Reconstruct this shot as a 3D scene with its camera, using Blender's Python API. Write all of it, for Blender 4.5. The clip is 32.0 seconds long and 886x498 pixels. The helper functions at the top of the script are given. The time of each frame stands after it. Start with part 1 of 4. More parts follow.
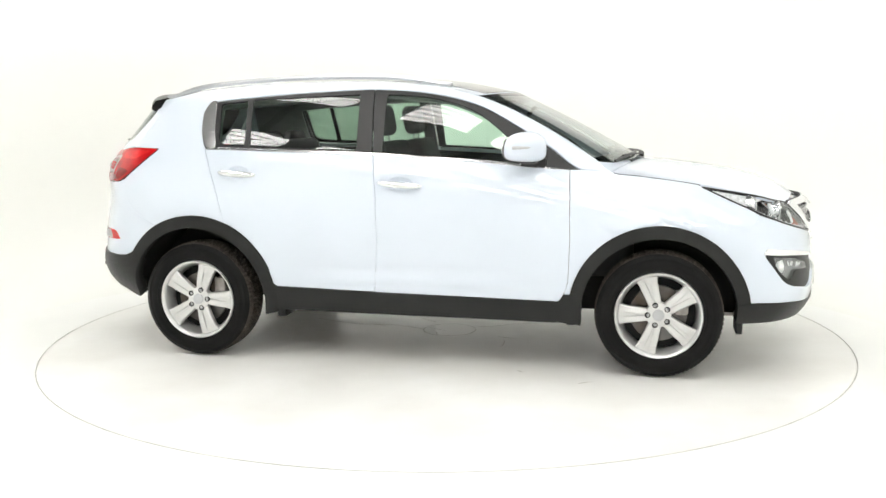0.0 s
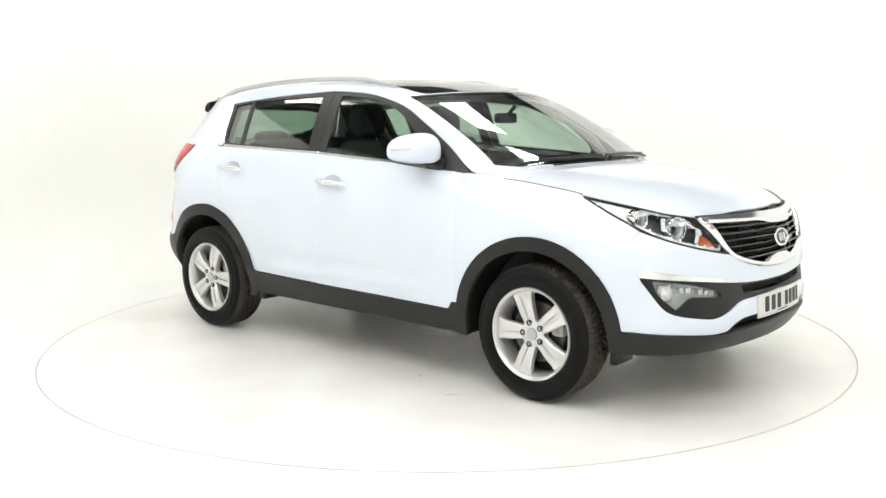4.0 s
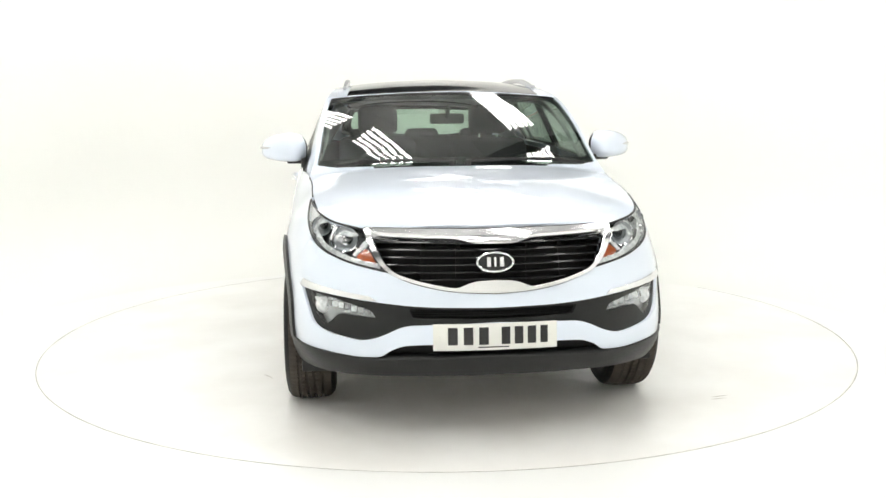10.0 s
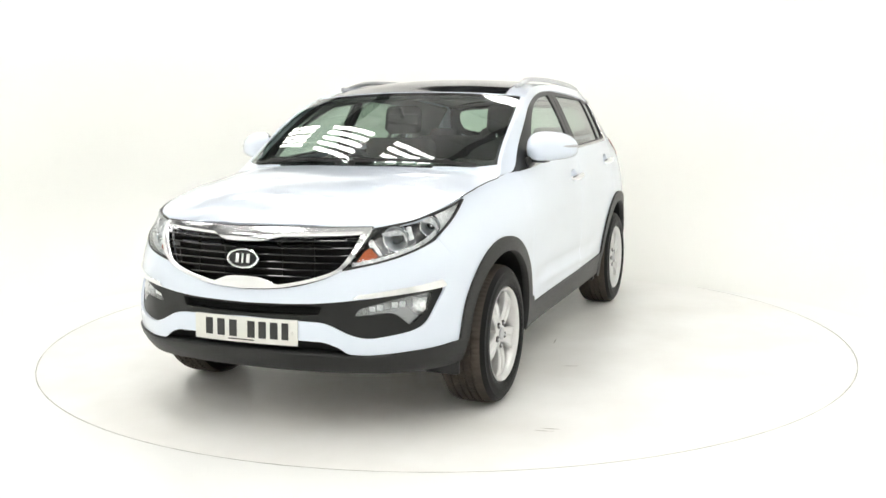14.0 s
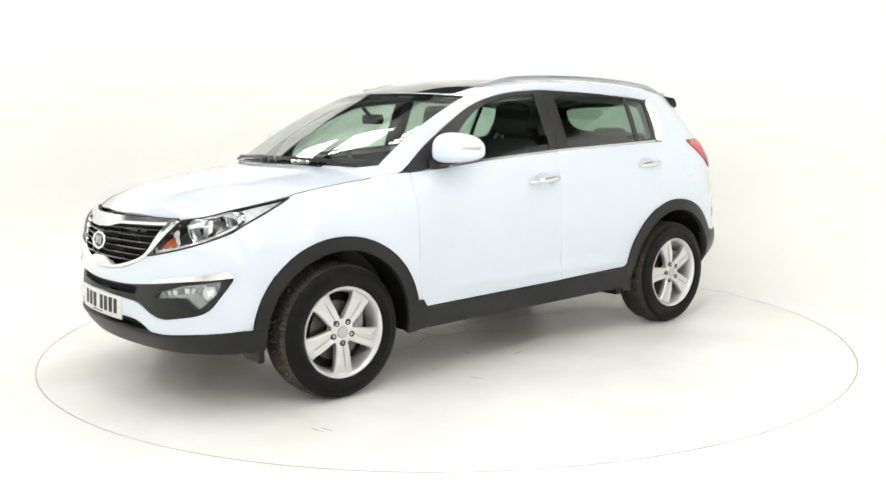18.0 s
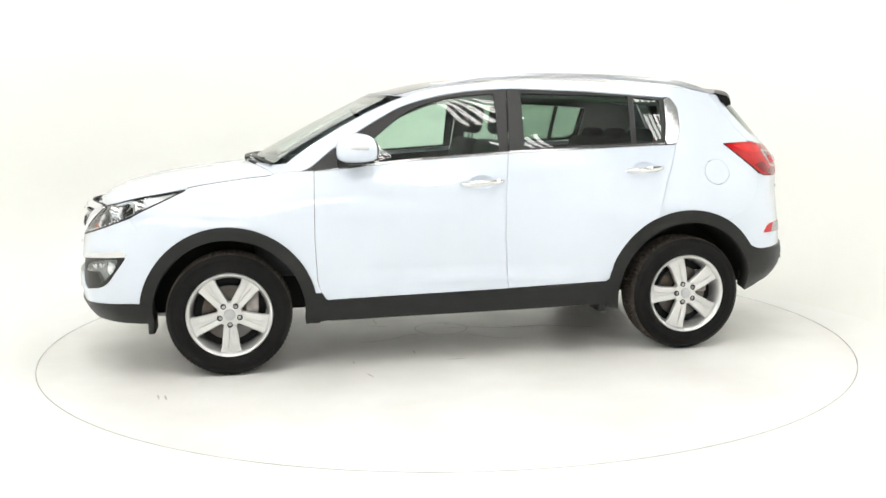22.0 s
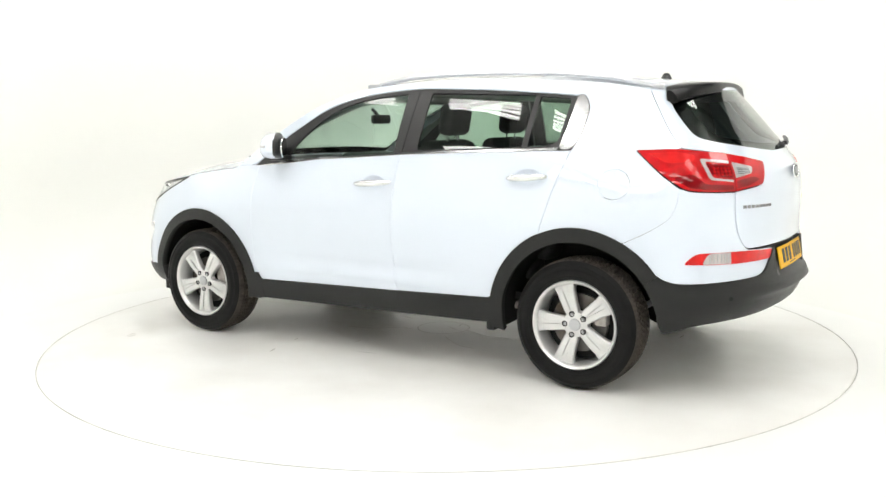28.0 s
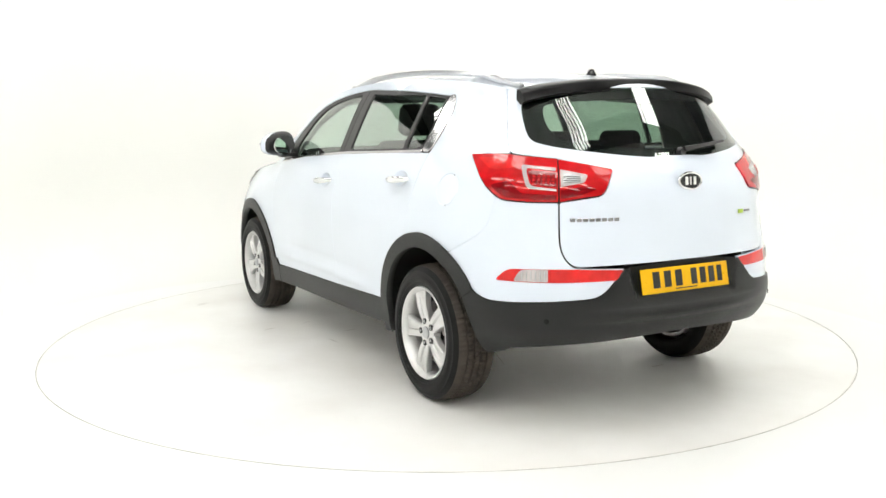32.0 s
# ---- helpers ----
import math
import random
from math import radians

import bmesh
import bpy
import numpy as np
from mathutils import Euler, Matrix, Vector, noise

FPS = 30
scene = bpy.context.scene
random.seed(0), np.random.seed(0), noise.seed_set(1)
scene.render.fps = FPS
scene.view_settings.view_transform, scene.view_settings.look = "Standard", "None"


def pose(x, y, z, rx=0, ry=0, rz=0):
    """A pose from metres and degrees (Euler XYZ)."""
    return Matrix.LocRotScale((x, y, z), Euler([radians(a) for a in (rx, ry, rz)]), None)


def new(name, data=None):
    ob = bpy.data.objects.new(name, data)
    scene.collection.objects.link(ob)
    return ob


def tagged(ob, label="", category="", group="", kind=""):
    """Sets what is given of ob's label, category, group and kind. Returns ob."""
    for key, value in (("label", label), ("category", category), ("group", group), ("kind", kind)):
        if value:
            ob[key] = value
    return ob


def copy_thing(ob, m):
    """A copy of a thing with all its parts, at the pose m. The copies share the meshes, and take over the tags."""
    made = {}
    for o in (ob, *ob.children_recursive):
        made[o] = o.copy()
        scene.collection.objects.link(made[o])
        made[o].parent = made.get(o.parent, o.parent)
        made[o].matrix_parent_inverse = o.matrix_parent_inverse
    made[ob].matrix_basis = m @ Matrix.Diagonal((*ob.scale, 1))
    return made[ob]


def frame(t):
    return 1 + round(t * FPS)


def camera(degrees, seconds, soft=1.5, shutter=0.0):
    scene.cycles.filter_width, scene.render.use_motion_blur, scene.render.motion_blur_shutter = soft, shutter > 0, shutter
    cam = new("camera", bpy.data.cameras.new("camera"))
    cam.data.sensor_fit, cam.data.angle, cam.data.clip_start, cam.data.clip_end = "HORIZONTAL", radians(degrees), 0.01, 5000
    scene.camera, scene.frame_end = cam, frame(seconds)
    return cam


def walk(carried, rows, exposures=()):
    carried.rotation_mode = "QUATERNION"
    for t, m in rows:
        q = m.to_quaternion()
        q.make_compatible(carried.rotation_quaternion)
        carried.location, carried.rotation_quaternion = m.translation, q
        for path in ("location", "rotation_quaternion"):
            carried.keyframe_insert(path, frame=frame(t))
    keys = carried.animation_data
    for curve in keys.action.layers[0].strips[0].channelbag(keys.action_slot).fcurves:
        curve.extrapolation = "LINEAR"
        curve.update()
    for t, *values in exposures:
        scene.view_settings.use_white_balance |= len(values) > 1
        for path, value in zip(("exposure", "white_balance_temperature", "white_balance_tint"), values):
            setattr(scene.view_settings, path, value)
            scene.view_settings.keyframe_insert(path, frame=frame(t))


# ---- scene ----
# ---- camera: stands still on a tripod before the turntable ----
cam = camera(51.6, 32.0)
STAND = pose(0, -5.928, 1.377, 81.896, 0.526, 0.06)
walk(cam, [(0, STAND), (32.0, STAND)], exposures=[(0, -1.28), (32.0, -1.28)])


def turn(t):
    """The turntable's angle in degrees at t seconds."""
    return -6.304e-05 * t ** 3 + .0019962 * t ** 2 - 7.12936 * t - 12.42524


# ---- world: the hall's dim air above the studio ----
world = bpy.data.worlds.new("hall_air")
scene.world = world
world.use_nodes = True
world.node_tree.nodes["Background"].inputs["Color"].default_value = (.5, .52, .55, 1)
world.node_tree.nodes["Background"].inputs["Strength"].default_value = 0.05
TUBE_GLOW = 27.5


# ---- materials ----
def material(name, base, rough=.5, metal=0.0, vary=.06, scale=6.0, bump=0.0, bump_scale=80.0, coat=0.0, coat_rough=.03, spec=.5, stain=None, rough_vary=.1, emit=0.0):
    """A surface with large and small variation of colour and gloss, and fine relief."""
    m = bpy.data.materials.new(name)
    m.use_nodes = True
    nt = m.node_tree
    b = nt.nodes["Principled BSDF"]
    b.inputs["Metallic"].default_value = metal
    b.inputs["Coat Weight"].default_value = coat
    b.inputs["Coat Roughness"].default_value = coat_rough
    b.inputs["Specular IOR Level"].default_value = spec
    tc = nt.nodes.new("ShaderNodeTexCoord")
    big = nt.nodes.new("ShaderNodeTexNoise")
    big.inputs["Scale"].default_value, big.inputs["Detail"].default_value = scale, 4
    fine = nt.nodes.new("ShaderNodeTexNoise")
    fine.inputs["Scale"].default_value, fine.inputs["Detail"].default_value = bump_scale, 3
    nt.links.new(tc.outputs["Object"], big.inputs["Vector"])
    nt.links.new(tc.outputs["Object"], fine.inputs["Vector"])
    ramp = nt.nodes.new("ShaderNodeValToRGB")
    dark = stain or tuple(c * (1 - vary) for c in base)
    light = tuple(min(1, c * (1 + vary * .5)) for c in base)
    ramp.color_ramp.elements[0].position, ramp.color_ramp.elements[1].position = .35, .65
    ramp.color_ramp.elements[0].color, ramp.color_ramp.elements[1].color = (*dark, 1), (*light, 1)
    nt.links.new(big.outputs["Fac"], ramp.inputs["Fac"])
    nt.links.new(ramp.outputs["Color"], b.inputs["Base Color"])
    mr = nt.nodes.new("ShaderNodeMapRange")
    mr.inputs["To Min"].default_value, mr.inputs["To Max"].default_value = max(0, rough * (1 - rough_vary)), min(1, rough * (1 + rough_vary))
    nt.links.new(fine.outputs["Fac"], mr.inputs["Value"])
    nt.links.new(mr.outputs["Result"], b.inputs["Roughness"])
    if bump:
        bp = nt.nodes.new("ShaderNodeBump")
        bp.inputs["Strength"].default_value, bp.inputs["Distance"].default_value = bump, .002
        nt.links.new(fine.outputs["Fac"], bp.inputs["Height"])
        nt.links.new(bp.outputs["Normal"], b.inputs["Normal"])
    if emit:
        b.inputs["Emission Color"].default_value = (*base, 1)
        b.inputs["Emission Strength"].default_value = emit
    return m


def glass(name, tint, gloss=1.0):
    """Thin clear or tinted glass: see-through, with a Fresnel gloss."""
    m = bpy.data.materials.new(name)
    m.use_nodes = True
    nt = m.node_tree
    nt.nodes.remove(nt.nodes["Principled BSDF"])
    mix, see, gl = nt.nodes.new("ShaderNodeMixShader"), nt.nodes.new("ShaderNodeBsdfTransparent"), nt.nodes.new("ShaderNodeBsdfGlossy")
    lw, pw, ml = nt.nodes.new("ShaderNodeLayerWeight"), nt.nodes.new("ShaderNodeMath"), nt.nodes.new("ShaderNodeMath")
    lw.inputs["Blend"].default_value = .5
    pw.operation, pw.inputs[1].default_value = "POWER", 3.0
    ml.operation, ml.use_clamp = "MULTIPLY_ADD", True
    ml.inputs[1].default_value, ml.inputs[2].default_value = .92, .043 * gloss
    see.inputs["Color"].default_value = (*tint, 1)
    gl.inputs["Roughness"].default_value = .01
    nt.links.new(lw.outputs["Facing"], pw.inputs[0])
    nt.links.new(pw.outputs["Value"], ml.inputs[0])
    nt.links.new(ml.outputs["Value"], mix.inputs["Fac"])
    nt.links.new(see.outputs["BSDF"], mix.inputs[1])
    nt.links.new(gl.outputs["BSDF"], mix.inputs[2])
    nt.links.new(mix.outputs["Shader"], nt.nodes["Material Output"].inputs["Surface"])
    return m


def lens(name, colour, rough=.08):
    """Coloured lamp plastic with a hard gloss."""
    m = material(name, colour, rough, coat=.35, coat_rough=.03, vary=.15, scale=22, spec=.2)
    return m


PAINT = material("white_paint", (.68, .74, .835), .32, vary=.015, scale=3, coat=1.0, coat_rough=.02)
CLAD = material("black_plastic", (.0068, .0074, .0071), .42, vary=.2, scale=9, bump=.25, bump_scale=420, spec=.36)
GLOSSBLACK = material("gloss_black", (.006, .006, .007), .06, vary=.1, spec=.45)
FRAME = material("satin_black", (.010, .010, .0105), .40, vary=.15, spec=.5)
CHROME = material("chrome", (.82, .83, .84), .06, metal=1.0, vary=.02)
SILVER = material("silver_paint", (.50, .51, .53), .30, metal=.8, vary=.04, coat=.6)
ALLOY = material("alloy_paint", (.66, .66, .655), .33, metal=.65, vary=.05, scale=14, coat=.25)
# chrome for small lettering, its dark reflections put into the base colour
DARKREFLCHROME = material("chrome_dark_reflection", (.30, .30, .31), .12, metal=1.0, vary=.05)
RUBBER = material("tyre_rubber", (.0042, .0042, .0041), .48, vary=.3, scale=18, bump=.4, bump_scale=200, stain=(.007, .0069, .0067), spec=.13)
TREAD = material("tyre_tread", (.052, .046, .040), .85, vary=.35, scale=14, bump=.5, bump_scale=260, stain=(.075, .063, .053), spec=.08)
BADGEWHITE = material("badge_silver", (.80, .80, .80), .25, metal=.4, vary=.03)
DARK = material("dark_plastic", (.007, .007, .007), .6, vary=.2, spec=.2)
UNDER = material("underbody_metal", (.40, .375, .355), .7, vary=.4, scale=10, stain=(.20, .18, .165))
IRON = material("brake_iron", (.15, .145, .14), .45, metal=.9, vary=.2, stain=(.09, .07, .055))
CLOTH = material("seat_cloth", (.035, .036, .038), .9, vary=.2, scale=40, bump=.5, bump_scale=500, spec=.2)
TRIM = material("cabin_trim", (.045, .046, .048), .75, vary=.15, bump=.3, bump_scale=300, spec=.3)
LINER = material("roof_lining", (.30, .31, .30), .9, vary=.05)
SPOILER = material("spoiler_black", (.005, .005, .005), .30, vary=.1, spec=.14)
SATINCHROME = material("satin_chrome", (.52, .52, .53), .14, metal=1.0, vary=.04)
BRIGHTTRIM = material("bright_trim", (.84, .84, .86), .15, metal=1.0, vary=.03)
RED = lens("red_lens", (.50, .008, .011))
REDBRIGHT = lens("bright_red_lens", (.62, .016, .016))
REDDARK = lens("deep_red_lens", (.22, .003, .006))
CLEARLENS = lens("clear_lens_white", (.50, .46, .46))
AMBER = lens("amber_lens", (.55, .13, .05))
REFLECTOR = material("lamp_reflector", (.93, .93, .93), .30, metal=.10, vary=.25, scale=60)
BUCKET = material("lamp_bucket", (.46, .46, .47), .25, metal=.6, vary=.3, scale=20)
DARKBUCKET = material("dark_lamp_bucket", (.15, .15, .155), .25, metal=.4, vary=.3, scale=20)
PLATEWHITE = material("plate_white", (.70, .70, .66), .35, vary=.03)
PLATEYELLOW = material("plate_yellow", (.78, .43, .004), .5, vary=.03, spec=.2)
INK = material("plate_ink", (.012, .012, .012), .5)
GREEN = material("badge_green", (.45, .62, .08), .4)
MIRROR = material("mirror_glass", (.8, .82, .82), .02, metal=1.0, vary=.01)
GLASS_CLEAR = glass("screen_glass", (.80, .90, .84), 1.6)
GLASS_SIDE = glass("side_glass", (.72, .86, .77), 1.6)
GLASS_REAR = glass("tinted_glass", (.42, .54, .46), 1.6)
GLASS_LAMP = glass("lamp_glass", (.93, .95, .96))
TUBE = material("tube_glow", (1.0, .985, .955), .4, emit=TUBE_GLOW)
LAMPBODY = material("lamp_enamel", (.55, .55, .54), .4, vary=.04)
WALL = material("studio_white", (.895, .90, .868), .75, vary=.015, scale=.7, bump=.05, bump_scale=60)
HALLROOF = material("hall_roof_sheet", (.50, .505, .50), .6, vary=.25, scale=2)
BEAM = material("hall_beam", (.05, .05, .052), .55, vary=.15, scale=4)
# ---- the car's body surface: a skin that runs from the nose round the side to the tail ----
def spline(keys, n=24):
    """A smooth line through keys, as n points for each span."""
    k = np.array(keys, float)
    k = np.vstack([2 * k[0] - k[1], k, 2 * k[-1] - k[-2]])
    out = []
    for i in range(1, len(k) - 2):
        a, b, c, d = k[i - 1], k[i], k[i + 1], k[i + 2]
        for t in np.arange(n) / n:
            out.append(0.5 * (2 * b + (c - a) * t + (2 * a - 5 * b + 4 * c - d) * t * t + (3 * b - a - 3 * c + d) * t ** 3))
    out.append(k[-2])
    return np.array(out)


PLAN = spline([(2.168, -.25), (2.185, 0), (2.168, .25), (2.115, .5), (2.02, .675), (1.87, .80), (1.6, .877), (1.3, .905), (.8, .903), (.3, .90),
               (-.25, .90), (-.8, .902), (-1.3, .905), (-1.6, .884), (-1.86, .812), (-2.02, .685), (-2.12, .5), (-2.175, .25), (-2.19, 0), (-2.175, -.25)])[24:-24]
PLAN_S = np.concatenate([[0], np.cumsum(np.hypot(*np.diff(PLAN, axis=0).T))])
GIRTH = PLAN_S[-1]
_tan = np.gradient(PLAN, axis=0)
_tan /= np.hypot(_tan[:, 0], _tan[:, 1])[:, None]
PLAN_N = np.stack([_tan[:, 1], -_tan[:, 0]], 1)
PLAN_N[0], PLAN_N[-1] = (1, 0), (-1, 0)


def s_x(x):
    """The place along the skin, from the nose, where the plan's outline is at x."""
    return float(np.interp(-x, -PLAN[:, 0], PLAN_S))


ZK = np.array([.20, .28, .36, .44, .52, .60, .70, .80, .88, .94, 1.0, 1.1, 1.2, 1.3, 1.4, 1.5, 1.6])
# how far the skin stands out from the plan's outline, by height, at stations from nose to tail
SECTIONS = [
    (0.0,  (-.16, -.07, -.01, .012, .010, .0, -.008, -.03, -.065, -.115, -.20, -.35, -.5, -.65, -.8, -.95, -1.1)),
    (s_x(2.115), (-.16, -.07, -.01, .012, .010, .0, -.008, -.035, -.09, -.15, -.22, -.35, -.5, -.65, -.8, -.95, -1.1)),
    (s_x(1.87), (-.15, -.06, -.005, .01, .008, .0, -.008, -.032, -.066, -.098, -.14, -.22, -.32, -.42, -.5, -.6, -.7)),
    (s_x(1.55), (-.07, -.03, -.01, .0, .0, .0, -.004, -.02, -.048, -.078, -.118, -.20, -.29, -.38, -.47, -.56, -.65)),
    (s_x(1.3), (-.05, -.02, -.01, -.004, .0, .003, .003, -.006, -.03, -.058, -.098, -.18, -.27, -.36, -.45, -.54, -.63)),
    (s_x(.8), (-.06, -.035, -.022, -.015, -.010, -.004, .0, .003, .0, -.012, -.032, -.078, -.128, -.180, -.235, -.295, -.37)),
    (s_x(-.25), (-.06, -.035, -.02, -.012, -.006, .0, .005, .008, .007, .0, -.010, -.030, -.062, -.105, -.152, -.205, -.275)),
    (s_x(-1.3), (-.08, -.05, -.03, -.012, -.004, .0, .004, .004, -.002, -.012, -.022, -.045, -.082, -.130, -.182, -.240, -.32)),
    (s_x(-1.6), (-.08, -.05, -.01, .005, .01, .006, .004, .004, .0, -.008, -.018, -.050, -.105, -.165, -.225, -.29, -.38)),
    (s_x(-1.86), (-.17, -.12, -.065, -.012, .010, .004, -.006, -.012, -.022, -.028, -.034, -.055, -.115, -.19, -.264, -.345, -.44)),
    (s_x(-2.02), (-.18, -.13, -.075, -.016, .006, .0, -.008, -.022, -.038, -.044, -.046, -.066, -.125, -.20, -.275, -.36, -.45)),
    (s_x(-2.12), (-.18, -.13, -.075, -.016, .006, .0, -.008, -.014, -.020, -.024, -.026, -.046, -.108, -.19, -.272, -.36, -.45)),
    (GIRTH, (-.18, -.13, -.075, -.014, .008, .002, -.014, -.014, -.008, -.006, -.006, -.022, -.082, -.165, -.25, -.335, -.42)),
]
SECTIONS = [(-SECTIONS[1][0], SECTIONS[1][1]), *SECTIONS, (2 * GIRTH - SECTIONS[-2][0], SECTIONS[-2][1])]
SEC_S = np.array([a for a, _ in SECTIONS])
SEC_D = np.array([b for _, b in SECTIONS])


def hermite(xs, ys, x):
    """A smooth curve through (xs, ys); ys may hold rows."""
    i = int(min(max(np.searchsorted(xs, x) - 1, 0), len(xs) - 2))
    m = np.gradient(ys, xs, axis=0)
    h = xs[i + 1] - xs[i]
    t = (x - xs[i]) / h
    return ((2 * t ** 3 - 3 * t * t + 1) * ys[i] + (t ** 3 - 2 * t * t + t) * h * m[i]
            + (3 * t * t - 2 * t ** 3) * ys[i + 1] + (t ** 3 - t * t) * h * m[i + 1])


GRID_S, GRID_Z = np.linspace(0, GIRTH, 321), np.linspace(.18, 1.64, 147)
_cols = np.array([hermite(ZK, SEC_D.T, z) for z in GRID_Z])            # height by station
_skin_d = np.array([hermite(SEC_S, _cols.T, s) for s in GRID_S])       # girth by height
_px, _py = np.interp(GRID_S, PLAN_S, PLAN[:, 0]), np.interp(GRID_S, PLAN_S, PLAN[:, 1])
_nx, _ny = np.interp(GRID_S, PLAN_S, PLAN_N[:, 0]), np.interp(GRID_S, PLAN_S, PLAN_N[:, 1])
_low = .007 * np.exp(-((GRID_Z - .475) / .022) ** 2) - .006 * np.exp(-((GRID_Z - .545) / .035) ** 2)
_on = np.clip(np.minimum((GRID_S - 2.0) / .25, (3.55 - GRID_S) / .25), 0, 1)
_skin_d = _skin_d + _on[:, None] * _low[None]
SKIN = np.stack([_px[:, None] + _nx[:, None] * _skin_d, _py[:, None] + _ny[:, None] * _skin_d], 2)


def skin(s, z):
    """A point of the body's skin, s metres round from the nose (the car's left is +), at height z."""
    a = min(abs(s), GIRTH) / GIRTH * 320
    b = min(max((z - .18) / .01, 0), 146)
    i, j = min(int(a), 319), min(int(b), 145)
    u, v = a - i, b - j
    p = (SKIN[i, j] * (1 - u) + SKIN[i + 1, j] * u) * (1 - v) + (SKIN[i, j + 1] * (1 - u) + SKIN[i + 1, j + 1] * u) * v
    y = max(p[1], 0.0)
    return np.array((p[0], -y if s < 0 else y, z))


def tail(r, z):
    """The same skin, r metres round from the middle of the tail (the car's left is +)."""
    p = skin(GIRTH - abs(r), z)
    return p if r >= 0 else p * (1, -1, 1)


# the skin's upper edge: bonnet line, A-pillar, roof line, top of the tail
_edge = spline([(0, .93), (s_x(2.168), .928), (s_x(2.115), .915), (s_x(1.95), .938), (s_x(1.8), .972), (s_x(1.5), 1.028), (s_x(1.2), 1.068), (s_x(1.06), 1.088),
                (s_x(.95), 1.165), (s_x(.8), 1.265), (s_x(.6), 1.378), (s_x(.4), 1.470), (s_x(.2), 1.532), (s_x(0), 1.566), (s_x(-.35), 1.586),
                (s_x(-.8), 1.584), (s_x(-1.3), 1.555), (s_x(-1.7), 1.508), (s_x(-1.95), 1.498), (s_x(-2.12), 1.518), (GIRTH, 1.535)], 10)


def edge_z(s):
    return float(np.interp(abs(s), _edge[:, 0], _edge[:, 1]))


def edge(s):
    return skin(s, edge_z(s))


def patch(mid, side, front, rear):
    """A curved panel over the car's middle from its centre line, its side line and its two ends; u runs back, v across (-1..1)."""
    c00, c10, c01, c11 = mid(0), mid(1), side(0), side(1)

    def at(u, v):
        y, v = (1, v) if v >= 0 else (-1, -v)
        out = np.zeros(3)
        for k, w in ((0, v * v), (1, v), (2, v * v)):
            out[k] = ((1 - w) * mid(u)[k] + w * side(u)[k] + (1 - u) * front(v)[k] + u * rear(v)[k]
                      - (1 - u) * ((1 - w) * c00[k] + w * c01[k]) - u * ((1 - w) * c10[k] + w * c11[k]))
        out[1] *= y
        return out
    return at


def line(keys):
    k = spline(keys, 16)
    t = np.linspace(0, 1, len(k))
    return lambda u: np.array([np.interp(u, t, k[:, c]) for c in range(3)])


S_GRILLE, S_COWL, S_HEADER, S_TAIL = s_x(2.105), s_x(1.06), s_x(.32), s_x(-1.93)
_cowl = edge(S_COWL)
_head = edge(S_HEADER)
_rear = edge(S_TAIL)
cowl = lambda v: np.array((1.21 + (_cowl[0] - 1.21) * v * v, _cowl[1] * v, 1.138 + (_cowl[2] - 1.138) * v ** 3))
header = lambda v: np.array((.46 + (_head[0] - .46) * v * v, _head[1] * v, 1.532 + (_head[2] - 1.532) * v * v))
bonnet_at = patch(line([(edge(0)[0], 0, .93), (1.96, 0, 1.005), (1.75, 0, 1.068), (1.45, 0, 1.112), (1.21, 0, 1.138)]),
                  lambda u: edge(S_GRILLE + (S_COWL - S_GRILLE) * u), lambda v: edge(S_GRILLE * v), cowl)
screen_at = patch(line([(1.21, 0, 1.138), (1.0225, 0, 1.243), (.835, 0, 1.344), (.6475, 0, 1.440), (.46, 0, 1.532)]),
                  lambda u: edge(S_COWL + (S_HEADER - S_COWL) * u), cowl, header)
roof_at = patch(line([(.46, 0, 1.532), (.08, 0, 1.606), (-.42, 0, 1.635), (-1.0, 0, 1.628), (-1.5, 0, 1.585), (edge(GIRTH)[0], 0, edge_z(GIRTH))]),
                lambda u: edge(S_HEADER + (S_TAIL - S_HEADER) * u), header, lambda v: edge(GIRTH + (S_TAIL - GIRTH) * v))


def grille_at(s, z):
    """The nose round the grille: it stands more upright than the skin behind it."""
    t = min(max((z - .76) / .15, 0), 1)
    back = .020 * min(max((z - .880) / .038, 0), 1) ** 1.5
    return skin(s, z) + np.array((.055 * t * t * (3 - 2 * t) - back, 0, 0)) * (1 - .5 * min(abs(s) / .6, 1) ** 2)
# ---- building blocks ----
from mathutils.geometry import delaunay_2d_cdt


def mesh_from(name, verts, faces, mat, smooth=True, normals=None):
    me = bpy.data.meshes.new(name)
    me.from_pydata([tuple(map(float, v)) for v in verts], [], faces)
    me.materials.append(mat)
    me.shade_smooth() if smooth else me.shade_flat()
    if normals is not None:
        me.normals_split_custom_set_from_vertices([tuple(map(float, n)) for n in normals])
    return me


def child(name, me, parent, label="", m=None):
    ob = new(name, me)
    ob.parent = parent
    if m is not None:
        ob.matrix_basis = m
    if label:
        ob["label"] = label
    return ob


def part(name, bm, mat, parent, label="", m=None, smooth=35):
    """Links a bmesh as one mesh object under a thing or a part."""
    bmesh.ops.recalc_face_normals(bm, faces=bm.faces)
    me = bpy.data.meshes.new(name)
    bm.to_mesh(me)
    bm.free()
    me.materials.append(mat)
    if smooth:
        me.shade_smooth()
        me.set_sharp_from_angle(angle=radians(smooth))
    return child(name, me, parent, label, m)


def empty(name, m=Matrix()):
    ob = new(name)
    ob.empty_display_size = .1
    ob.matrix_basis = m
    return ob


